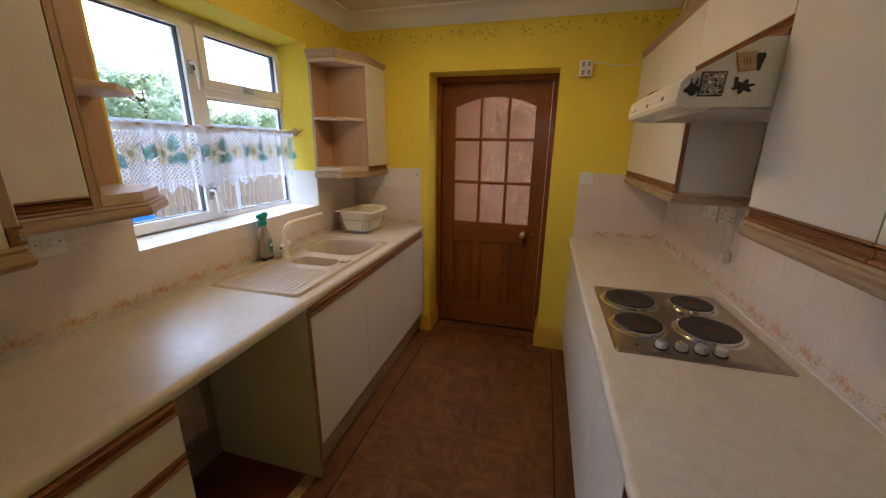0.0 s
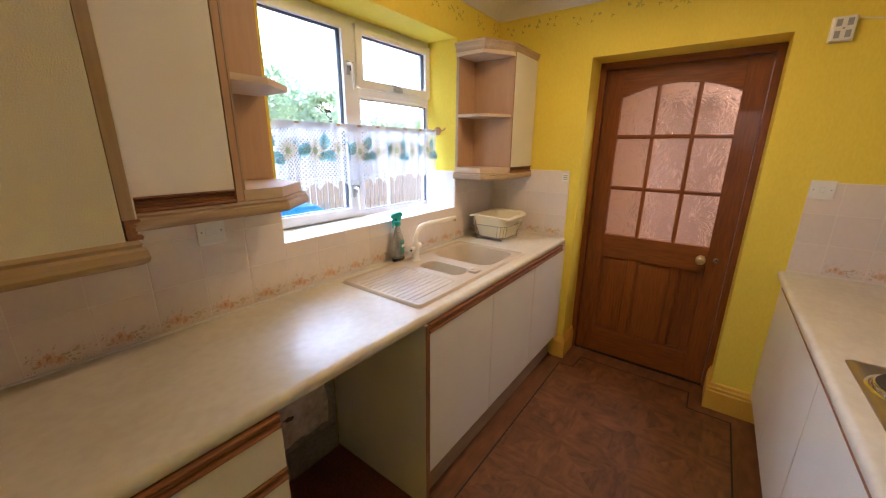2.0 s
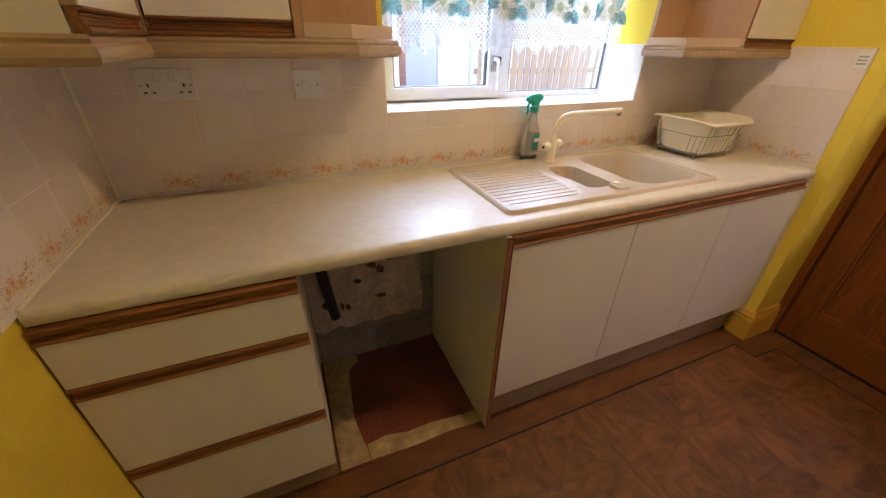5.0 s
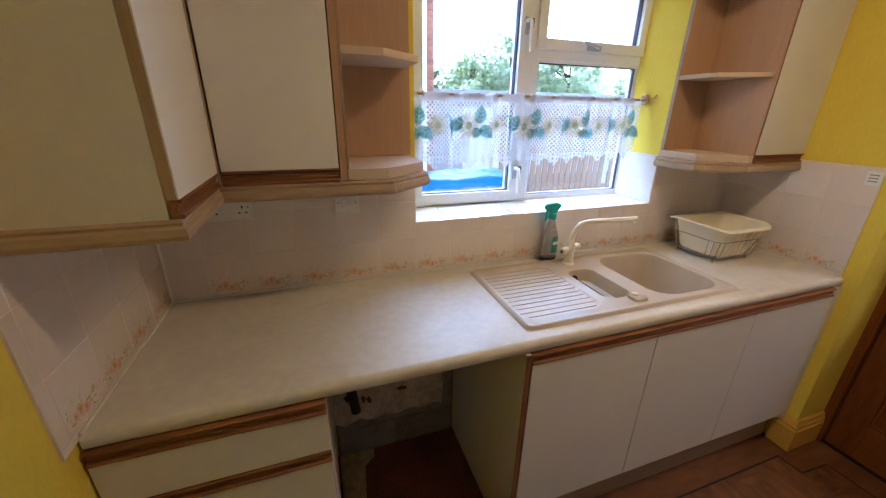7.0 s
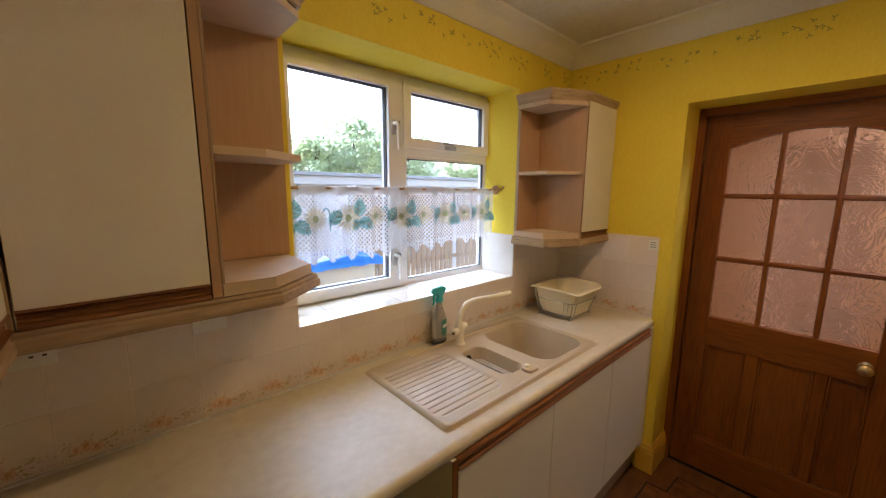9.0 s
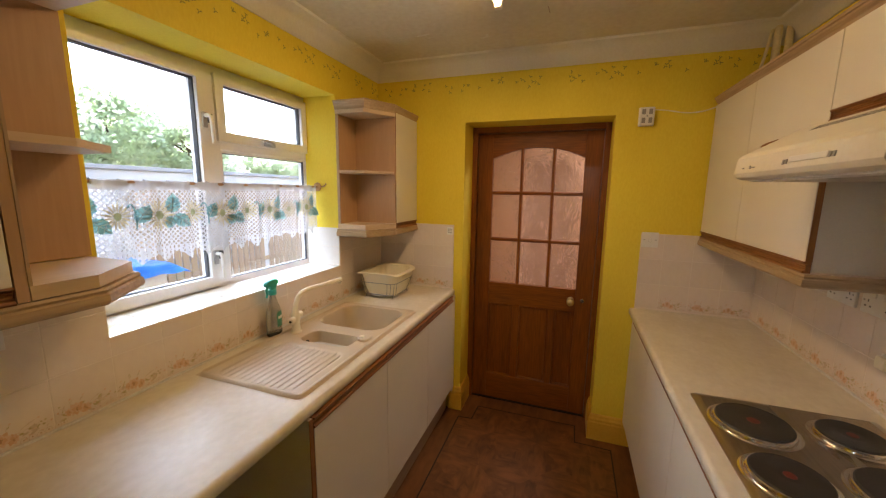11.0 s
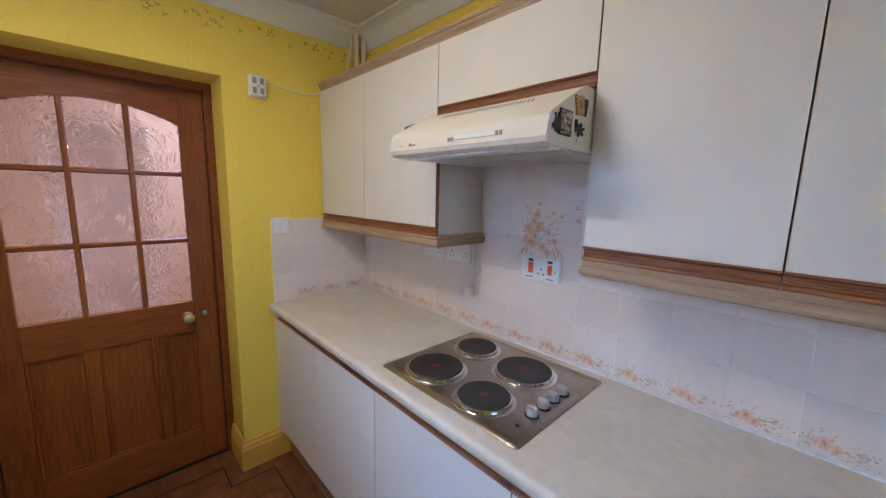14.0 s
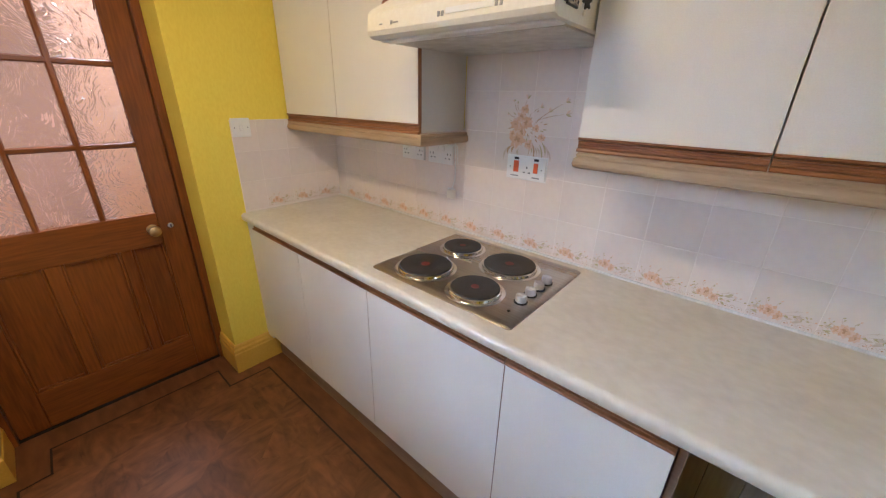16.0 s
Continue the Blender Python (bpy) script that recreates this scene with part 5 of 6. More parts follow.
r = random.Random(11)
FACE = HY0 - 0.0004
mag = thing("fridge_magnet", (0.502, FACE, 1.643), "square mottled brown and cream magnet on the hood end", "magnet", "magnets on the hood")
cut_out(mag, "backing", [(0.475, 1.644), (0.528, 1.643), (0.532, 1.700), (0.477, 1.701)], FACE - 0.004, FACE, BLACK, "black magnet backing")
cut_out(mag, "picture", [(0.478, 1.647), (0.525, 1.646), (0.529, 1.697), (0.480, 1.698)], FACE - 0.005, FACE - 0.0042, MOTTLED, "mottled brown and cream picture")
for k in range(16):
    cx, cz = 0.484 + (k % 4) * 0.0125 + r.uniform(-0.002, 0.002), 0.0 + 1.653 + (k // 4) * 0.0125 + r.uniform(-0.002, 0.002)
    cut_out(mag, "spot", wobbly(cx, cz, r.uniform(0.002, 0.005), r.uniform(0.0015, 0.004), r.choice((2, 3, 4)), 0.35, 12, r.uniform(0, 6)), FACE - 0.0056, FACE - 0.0048, r.choice((BLACK, CREAM, BRASS_DARK)))
mag = thing("fridge_magnet", (0.456, FACE, 1.645), "black and white moulded magnet on the hood end", "magnet", "magnets on the hood")
cut_out(mag, "white_back", wobbly(0.448, 1.668, 0.015, 0.016, 3, 0.22), FACE - 0.004, FACE, WHITE, "white outline")
cut_out(mag, "dark_shape", wobbly(0.459, 1.660, 0.016, 0.013, 4, 0.18, turn=1.0), FACE - 0.007, FACE - 0.0042, BLACK, "black glossy shape")
cut_out(mag, "dark_point", [(0.452, 1.672), (0.458, 1.672), (0.456, 1.688)], FACE - 0.006, FACE - 0.001, BLACK)
cut_out(mag, "dark_point", [(0.464, 1.672), (0.471, 1.672), (0.470, 1.690)], FACE - 0.006, FACE - 0.001, BLACK)
mag = thing("fridge_magnet", (0.568, FACE, 1.700), "wooden plaque magnet with dark edges on the hood end", "magnet", "magnets on the hood")
cut_out(mag, "plaque", [(0.554, 1.697), (0.592, 1.701), (0.583, 1.743), (0.541, 1.740)], FACE - 0.004, FACE, PLAQUE, "tan wooden plaque")
for k in range(5):
    u = 0.004 + k * 0.0085
    cut_out(mag, "studs", [(0.5525 - u * 0.31, 1.699 + u), (0.5555 - u * 0.31, 1.699 + u), (0.5550 - u * 0.31, 1.703 + u), (0.5520 - u * 0.31, 1.703 + u)], FACE - 0.0048, FACE - 0.003, BRASS_DARK)
for k in range(3):
    cut_out(mag, "printed_bar", [(0.561 + k * 0.006, 1.713), (0.563 + k * 0.006, 1.713), (0.560 + k * 0.006, 1.729), (0.558 + k * 0.006, 1.729)], FACE - 0.0046, FACE - 0.003, MAHOGANY_Z)
cut_out(mag, "dark_shape", wobbly(0.593, 1.722, 0.008, 0.019, 3, 0.25), FACE - 0.006, FACE - 0.001, BOTTLE_GREEN, "dark green shape on the plaque")
cut_out(mag, "pale_loop", wobbly(0.607, 1.735, 0.008, 0.007, 2, 0.2), FACE - 0.004, FACE, CREAM)
mag = thing("fridge_magnet", (0.568, FACE, 1.648), "small black and white magnet with spiky outline", "magnet", "magnets on the hood")
cut_out(mag, "white_back", wobbly(0.574, 1.664, 0.019, 0.015, 2, 0.15), FACE - 0.003, FACE, WHITE, "white backing")
cut_out(mag, "dark_shape", wobbly(0.569, 1.664, 0.019, 0.013, 6, 0.35, 36), FACE - 0.006, FACE - 0.0032, BLACK, "black spiky shape")
cut_out(mag, "dark_point", [(0.551, 1.665), (0.558, 1.664), (0.556, 1.686), (0.549, 1.686)], FACE - 0.005, FACE - 0.001, BLACK)
cut_out(mag, "pale_tail", wobbly(0.541, 1.657, 0.008, 0.007, 2, 0.2), FACE - 0.003, FACE, CREAM)
cut_out(mag, "pale_tail", wobbly(0.569, 1.642, 0.006, 0.006, 2, 0.2), FACE - 0.003, FACE, CREAM)

# ---- hob ----
hob = thing("hob", (0.62, 3.28, WT), "stainless steel electric hob with four black solid plates", "hob")
HX0, HX1, BY0, BY1 = 0.381, 0.864, 2.996, 3.566
bm = loft([[(x, y, WT - 0.001) for x, y in round_rect((HX0 + HX1) / 2, (BY0 + BY1) / 2, HX1 - HX0, BY1 - BY0, 0.012)],
           [(x, y, WT + 0.003) for x, y in round_rect((HX0 + HX1) / 2, (BY0 + BY1) / 2, HX1 - HX0, BY1 - BY0, 0.012)],
           [(x, y, WT + 0.009) for x, y in round_rect((HX0 + HX1) / 2, (BY0 + BY1) / 2, HX1 - HX0 - 0.016, BY1 - BY0 - 0.016, 0.010)],
           [(x, y, WT + 0.0092) for x, y in round_rect((HX0 + HX1) / 2, (BY0 + BY1) / 2, HX1 - HX0 - 0.05, BY1 - BY0 - 0.05, 0.010)]], close=True)
part("hob_plate", bm, STEEL, hob, smooth=True)
for x, y, rad in ((0.499, 3.412, 0.092), (0.729, 3.428, 0.074), (0.708, 3.199, 0.092), (0.483, 3.185, 0.078)):
    c = (x, y, WT + 0.009)
    seat = part("plate_rim", lathe([(rad + 0.018, 0.0), (rad + 0.014, 0.002), (rad + 0.006, 0.0015), (rad + 0.004, 0.009), (rad + 0.001, 0.011), (rad - 0.001, 0.0112)], c, 48), CHROME, hob, "bright metal rim", True)
    hot = part("hotplate", lathe([(rad, 0.004), (rad, 0.013), (rad - 0.003, 0.016), (rad * 0.40, 0.016), (rad * 0.37, 0.0152), (rad * 0.30, 0.0148)], c, 48), IRON, seat, "black cast iron plate", True)
    part("red_spot", lathe([(rad * 0.17, 0.0149), (rad * 0.16, 0.0156)], c, 20), RED, seat, "worn red centre spot")
for x in (0.520, 0.577, 0.631, 0.684):
    c = (x, 3.044, WT + 0.009)
    k = part("knob", lathe([(0.019, 0.0), (0.019, 0.003), (0.0165, 0.004), (0.0165, 0.020), (0.014, 0.024), (0.004, 0.025)], c, 24), SILVER, hob, "silver control knob", True)
    part("knob_ring", lathe([(0.0205, 0.0), (0.0205, 0.0035), (0.019, 0.004)], c, 24), BLACK, k)
    part("grip", box(x - 0.003, x + 0.003, 3.029, 3.059, WT + 0.030, WT + 0.0355, 0.001, 1), SILVER, k)
part("indicator_lamp", lathe([(0.005, 0.0), (0.005, 0.0015), (0.003, 0.003)], (0.452, 3.044, WT + 0.009), 12), BLACK, hob, "dark pilot lamp")

# ---- sink ----
SX0, SX1, SY0, SY1 = -1.290, -0.822, 3.062, 4.002


def smooth01(t):
    t = min(max(t, 0.0), 1.0)
    return t * t * (3 - 2 * t)


def rr_dist(x, y, cx, cy, hw, hd, r):
    """Distance inside (negative) a rounded rectangle."""
    qx, qy = abs(x - cx) - (hw - r), abs(y - cy) - (hd - r)
    return math.hypot(max(qx, 0), max(qy, 0)) + min(max(qx, qy), 0) - r


def sink_height(x, y):
    edge = -rr_dist(x, y, (SX0 + SX1) / 2, (SY0 + SY1) / 2, (SX1 - SX0) / 2, (SY1 - SY0) / 2, 0.03)
    z = 0.011 * smooth01(edge / 0.010)
    z -= 0.004 * smooth01((edge - 0.016) / 0.010)
    d = rr_dist(x, y, -1.053, 3.806, 0.190, 0.160, 0.085)
    z -= 0.165 * smooth01(-d / 0.034) + 0.010 * smooth01(-d / 0.12)
    d = rr_dist(x, y, -1.035, 3.501, 0.128, 0.063, 0.045)
    z -= 0.105 * smooth01(-d / 0.026)
    d = rr_dist(x, y, -1.050, 3.240, 0.178, 0.160, 0.05)
    if d < 0:
        z -= 0.004 * smooth01(-d / 0.012)
        z -= 0.0032 * smooth01(-d / 0.02) * smooth01((math.cos(2 * math.pi * (x + 1.22) / 0.0275) - 0.82) / 0.14)
    return max(z, -0.19)


NX, NYY = 330, 150
bm = bmesh.new()
grid = [[bm.verts.new((SX0 + (SX1 - SX0) * i / NX, SY0 + (SY1 - SY0) * j / NYY, WT + 0.0006 + sink_height(SX0 + (SX1 - SX0) * i / NX, SY0 + (SY1 - SY0) * j / NYY))) for j in range(NYY + 1)] for i in range(NX + 1)]
for i in range(NX):
    for j in range(NYY):
        bm.faces.new((grid[i][j], grid[i + 1][j], grid[i + 1][j + 1], grid[i][j + 1]))
sink = thing("sink", (-1.056, 3.53, WT), "beige one-and-a-half bowl composite sink with ribbed drainer", "sink")
part("basin", bm, SINK, sink, smooth=True)
part("waste", lathe([(0.042, 0.0), (0.042, 0.003), (0.034, 0.005), (0.030, 0.003)], (-1.055, 3.806, WT - 0.170), 24), CHROME, sink, "round metal plughole", True)
part("strainer", lathe([(0.030, 0.0), (0.030, 0.002), (0.02, 0.003)], (-1.04, 3.501, WT - 0.0965), 20), CHROME, sink, "small metal strainer", True)
bm = bmesh.new()
merge(bm, lathe([(0.016, 0.0), (0.015, 0.001)], (0, 0, 0), 14))
bm.transform(Matrix.Translation((-1.147, 3.488, WT - 0.028)) @ pose(0, 0, 0, 0, 70, 0))
part("overflow", bm, BLACK, sink, "dark overflow slot")
bm = loft([[(x, y, WT + 0.008 + h) for x, y in round_rect(-0.882, 3.548, w, 0.062, 0.015, 3)] for h, w in ((0, 0.05), (0.008, 0.048), (0.010, 0.04))], close=True)
part("waste_control", bm, SINK, sink, "beige pop-up waste control", True)
part("waste_stem", lathe([(0.012, 0.0), (0.012, 0.012), (0.009, 0.014)], (-0.894, 3.545, WT + 0.010), 14), CREAM, sink, "", True)

# ---- tap ----
tap = thing("mixer_tap", (-1.235, 3.500, WT + 0.008), "cream mixer tap with a swan-neck spout", "tap")
TX, TY, TZ = -1.226, 3.508, WT + 0.006
part("tap_base", lathe([(0.026, 0.0), (0.026, 0.006), (0.020, 0.012), (0.018, 0.055), (0.021, 0.062), (0.021, 0.085), (0.016, 0.100), (0.012, 0.115)], (TX, TY, TZ), 24), CREAM, tap, smooth=True)
part("spout", tube([(TX, TY, TZ + 0.10), (TX + 0.002, TY + 0.005, TZ + 0.14), (TX + 0.006, TY + 0.030, TZ + 0.178), (TX + 0.016, TY + 0.075, TZ + 0.192), (TX + 0.050, TY + 0.17, TZ + 0.200), (TX + 0.075, TY + 0.255, TZ + 0.205)], [0.0115, 0.0115, 0.011, 0.0105, 0.0105, 0.0125], 14), CREAM, tap, "long cream spout", True)
part("nozzle", lathe([(0.009, -0.014), (0.011, -0.004), (0.011, 0.0)], (TX + 0.073, TY + 0.247, TZ + 0.200), 14), CHROME, tap, "metal spout tip", True)
for s in (-1, 1):
    bm = lathe([(0.010, 0.0), (0.010, 0.024), (0.0145, 0.027), (0.0155, 0.056), (0.0135, 0.061), (0.004, 0.062)], (0, 0, 0), 18)
    bm.transform(Matrix.Translation((TX, TY, TZ + 0.072)) @ pose(0, 0, 0, 0, 0, 20) @ pose(0, 0, 0, -90 * s, 0, 0))
    k = part("tap_handle", bm, CREAM, tap, "round cream tap handle", True)
    bm = lathe([(0.006, 0.0), (0.005, 0.001)], (0, 0, 0.0622), 14)
    bm.transform(Matrix.Translation((TX, TY, TZ + 0.072)) @ pose(0, 0, 0, 0, 0, 20) @ pose(0, 0, 0, -90 * s, 0, 0))
    part("cap", bm, BLACK if s < 0 else CREAM, k)

# ---- spray bottle ----
bot = thing("spray_bottle", (-1.305, 3.455, WT), "clear spray bottle with teal trigger and green label", "spray bottle")
c = (-1.300, 3.452, WT + 0.0065)
part("bottle_body", lathe([(0.036, 0.0), (0.040, 0.006), (0.040, 0.040), (0.039, 0.10), (0.034, 0.125), (0.024, 0.150), (0.015, 0.185), (0.014, 0.198)], c, 24, 0.62, 1.0), BOTTLE, bot, "clear plastic bottle", True)
part("bottle_foot", lathe([(0.0365, -0.0005), (0.0406, 0.006), (0.0406, 0.016), (0.0402, 0.018)], c, 24, 0.63, 1.0), LIQUID, bot, "dark liquid in the base", True)


def wrap(bm, a0, a1, z0, z1, grow, narrow=0.0):
    """A patch of label bent round the bottle between two angles."""
    n, rows = 10, []
    for z, k in ((z0, 1.0), (z1 - 0.012, 1.0), (z1, 1.0 - narrow)):
        mid, half = (a0 + a1) / 2, (a1 - a0) / 2 * k
        rows.append([bm.verts.new((c[0] + 0.62 * (0.0395 + grow) * math.cos(mid - half + 2 * half * q / n), c[1] + (0.0395 + grow) * math.sin(mid - half + 2 * half * q / n), c[2] + z)) for q in range(n + 1)])
    for a, b in zip(rows, rows[1:]):
        for q in range(n):
            bm.faces.new((a[q], a[q + 1], b[q + 1], b[q]))
    return bm


part("label", wrap(bmesh.new(), -0.15, 0.95, 0.040, 0.112, 0.0014, 0.3), LABEL_GREEN, bot, "green printed label", True)
part("label_print", wrap(bmesh.new(), 0.0, 0.8, 0.076, 0.090, 0.0022), WHITE, bot, "pale bars of print", True)
part("back_label", wrap(bmesh.new(), 2.4, 4.2, 0.030, 0.112, 0.0012, 0.2), WHITE, bot, "white back label", True)
part("collar", lathe([(0.016, 0.190), (0.018, 0.194), (0.018, 0.212), (0.013, 0.216)], c, 18), TEAL, bot, "", True)
TH = prism([(-0.040, 0.232), (-0.042, 0.246), (-0.030, 0.256), (0.010, 0.262), (0.030, 0.254), (0.034, 0.240), (0.022, 0.232), (0.014, 0.214), (-0.012, 0.214), (-0.016, 0.228)], "x", -0.011, 0.011)
bmesh.ops.bevel(TH, geom=TH.edges[:], offset=0.003, segments=1, affect="EDGES")
TH.transform(Matrix.Translation(c))
head = part("spray_head", TH, TEAL, bot, "teal spray head", True)
part("trigger", tube([(c[0], c[1] - 0.024, c[2] + 0.232), (c[0], c[1] - 0.032, c[2] + 0.215), (c[0], c[1] - 0.030, c[2] + 0.196), (c[0], c[1] - 0.036, c[2] + 0.182)], [0.006, 0.0055, 0.005, 0.004], 8), TEAL, head, "", True)

# ---- washing-up bowl in its wire rack ----
BX, BY = -1.150, 4.270
rack = thing("wire_dish_rack", (BX, BY, WT), "dull grey wire dish rack on the worktop", "dish rack")
for z, k in ((WT + 0.022, 0.80), (WT + 0.105, 0.99)):
    ring = round_rect(BX, BY, 0.256 * k, 0.296 * k, 0.05, 4)
    part("rail", tube([(x, y, z) for x, y in ring] + [(ring[0][0], ring[0][1], z)], 0.0022, 6, 2), WIRE, rack)
low, high = round_rect(BX, BY, 0.205, 0.237, 0.045, 7), round_rect(BX, BY, 0.2535, 0.293, 0.05, 7)
for a, b in zip(low[::2], high[::2]):
    part("upright_wire", tube([(a[0], a[1], WT + 0.022), (b[0], b[1], WT + 0.105)], 0.0017, 5, 1), WIRE, rack)
for k in range(7):
    y = BY - 0.11 + k * 0.036
    part("base_wire", tube([(BX - 0.108, y, WT + 0.022), (BX + 0.108, y, WT + 0.022)], 0.0016, 5, 1), WIRE, rack)
for sx in (-1, 1):
    for sy in (-1, 1):
        part("foot", tube([(BX + sx * 0.09, BY + sy * 0.105, WT + 0.022), (BX + sx * 0.092, BY + sy * 0.107, WT + 0.001)], 0.004, 6, 1), WIRE, rack)
bowl = thing("washing_up_bowl", (BX, BY, WT + 0.02), "cream plastic washing-up bowl standing in the rack", "washing-up bowl")


def lip(w, d, z, wave=0.0):
    return [(BX + (x - BX) * 0.9, BY + (y - BY) * 0.9, z + wave * (abs(x - BX) / 0.15) ** 4 * -0.010 + wave * (abs(y - BY) / 0.19) ** 4 * 0.006) for x, y in round_rect(BX, BY, w, d, 0.06, 7)]


bm = loft([lip(0.205, 0.24, WT + 0.0245), lip(0.22, 0.258, WT + 0.030), lip(0.275, 0.325, WT + 0.164, 1), lip(0.315, 0.370, WT + 0.159, 1), lip(0.322, 0.376, WT + 0.164, 1), lip(0.312, 0.366, WT + 0.169, 1), lip(0.270, 0.320, WT + 0.165, 1), lip(0.262, 0.312, WT + 0.164, 1), lip(0.212, 0.248, WT + 0.034)], close=True)
part("bowl_shell", bm, BOWL, bowl, smooth=True)
for k in range(11):
    for s in (-1, 1):
        y = BY - 0.112 + k * 0.0225
        part("rib", tube([(BX + s * 0.1035, y * 0.9 + BY * 0.1, WT + 0.026), (BX + s * 0.1235, y, WT + 0.138)], 0.0032, 5, 1), BOWL, bowl)


# ---- sockets and switches ----
def face_plate(name, m, w, h, label, category, group=""):
    t = thing(name, m, label, category, group)
    part("plate", box(-w / 2, w / 2, -h / 2, h / 2, 0.0, 0.0095, 0.0025, 2), WHITE, t, local=True)
    return t


def screw(t, x, y):
    part("screw", lathe([(0.0032, 0.0092), (0.0028, 0.0106)], (x, y, 0), 8), GREY, t, local=True)


def pins(t, cx, cy):
    for x, y, w, h in ((0, 0.0105, 0.0045, 0.0085), (-0.0105, -0.008, 0.0075, 0.0045), (0.0105, -0.008, 0.0075, 0.0045)):
        part("socket_hole", box(cx + x - w / 2, cx + x + w / 2, cy + y - h / 2, cy + y + h / 2, 0.0088, 0.0099), BLACK, t, local=True)


def rocker(t, cx, cy, w=0.013, h=0.022, material=None):
    part("rocker_surround", box(cx - w / 2 - 0.0012, cx + w / 2 + 0.0012, cy - h / 2 - 0.0012, cy + h / 2 + 0.0012, 0.0090, 0.0098), PALE_GREY, t, local=True)
    part("rocker", box(cx - w / 2, cx + w / 2, cy - h / 2, cy + h / 2, 0.0085, 0.0125, 0.0012, 1), material or WHITE, t, local=True)


def double_socket(m, label):
    t = face_plate("double_socket", m, 0.146, 0.086, label, "socket", "double sockets")
    for s in (-1, 1):
        pins(t, s * 0.043, -0.010)
        rocker(t, s * 0.018, 0.024, 0.011, 0.020)
        screw(t, s * 0.060, 0.0)
    return t


EW, WW, NW = EAST @ Matrix.Translation((0, 0, 0.007)), WEST @ Matrix.Translation((0, 0, 0.007)), NORTH @ Matrix.Translation((0, 0, 0.007))
double_socket(EW @ Matrix.Translation((-3.885, 1.235, 0)), "white double socket below the wall cabinet")
double_socket(EW @ Matrix.Translation((-3.712, 1.235, 0)), "white double socket with a flex beside it")
double_socket(WW @ Matrix.Translation((2.218, 1.218, 0)), "white double socket under the window-side cabinets")
t = face_plate("fused_switch", WW @ Matrix.Translation((2.598, 1.212, 0)), 0.086, 0.086, "white fused switch plate on the tiles", "switch")
rocker(t, -0.012, 0.0)
part("fuse_holder", box(0.004, 0.024, -0.012, 0.012, 0.0085, 0.0115, 0.001, 1), WHITE, t, local=True)
screw(t, -0.030, 0), screw(t, 0.030, 0)
t = face_plate("light_switch", NW @ Matrix.Translation((0.396, 1.313, 0)), 0.086, 0.086, "white single light switch at the tile edge", "switch")
rocker(t, 0.0, 0.0)
screw(t, -0.030, 0), screw(t, 0.030, 0)
t = face_plate("cooker_switch", EW @ Matrix.Translation((-3.283, 1.226, 0)), 0.162, 0.086, "white cooker control unit with orange switches", "switch")
part("shadow_base", box(-0.083, 0.083, -0.045, 0.045, -0.0005, 0.003), WHITE, t, local=True)
rocker(t, -0.040, 0.004, 0.021, 0.042, ORANGE)
rocker(t, 0.042, 0.004, 0.017, 0.036, ORANGE)
pins(t, 0.006, -0.008)
for x in (-0.040, 0.042):
    part("neon_lamp", box(x - 0.010, x + 0.010, 0.029, 0.038, 0.0088, 0.0108, 0.001, 1), INLAY, t, "dark neon window", local=True)
for x, w in ((-0.045, 0.034), (0.045, 0.030)):
    part("printed_bar", box(x - w / 2, x + w / 2, -0.034, -0.029, 0.0091, 0.0098), GREY, t, local=True)
screw(t, -0.066, 0), screw(t, 0.066, 0)
t = face_plate("single_outlet", EW @ Matrix.Translation((-3.645, 1.070, 0)), 0.040, 0.040, "small white flex outlet on the tiles", "flex outlet")
part("plug", box(-0.005, 0.034, -0.022, 0.018, 0.009, 0.034, 0.006, 2), CREAM, t, "cream flex connector", local=True, smooth=True)
u = thing("flex", (0.905, 3.64, 1.28), "white flex hanging from the cabinet to the outlet", "cable")
part("cable", tube([(0.903, 3.628, 1.297), (0.902, 3.622, 1.22), (0.900, 3.620, 1.14), (0.893, 3.632, 1.085)], 0.0028, 8), WHITE, u, smooth=True)
part("cable", tube([(0.909, 3.66, 1.262), (0.906, 3.64, 1.276), (0.906, 3.618, 1.272), (0.906, 3.612, 1.20)], 0.0028, 8), WHITE, u, smooth=True)

# alarm sounder with its cable
t = face_plate("heat_alarm", NORTH @ Matrix.Translation((0.318, 1.994, 0.0005)), 0.078, 0.100, "white slotted alarm box on the yellow wall", "alarm box")
part("case", box(-0.036, 0.036, -0.047, 0.047, 0.009, 0.030, 0.004, 2), WHITE, t, local=True)
for sx in (-1, 1):
    for sy in (-1, 1):
        part("grille_slot", box(sx * 0.017 - 0.009, sx * 0.017 + 0.009, sy * 0.023 - 0.014, sy * 0.023 + 0.014, 0.0295, 0.0308), GREY, t, local=True)
part("button", lathe([(0.004, 0.029), (0.004, 0.0315), (0.002, 0.032)], (0, 0, 0), 10), GREY, t, local=True)
u = thing("alarm_cable", (0.36, NY, 2.03), "thin yellowed cable along the wall", "cable")
part("cable", tube([(0.352, NY - 0.004, 2.030), (0.42, NY - 0.004, 2.022), (0.50, NY - 0.005, 2.006), (0.58, NY - 0.006, 2.008), (0.66, NY - 0.006, 2.034)], 0.003, 7), CREAM, u, smooth=True)
t = thing("tile_sticker", NORTH @ Matrix.Translation((-0.812, 1.305, 0.0072)), "small white printed sticker on the tiles", "sticker")
part("card", box(-0.022, 0.022, -0.026, 0.026, 0, 0.002), WHITE, t, local=True)
for k in range(3):
    part("printed_bar", box(-0.015, 0.014, -0.014 + k * 0.012, -0.009 + k * 0.012, 0.0018, 0.0024), GREY, t, local=True)

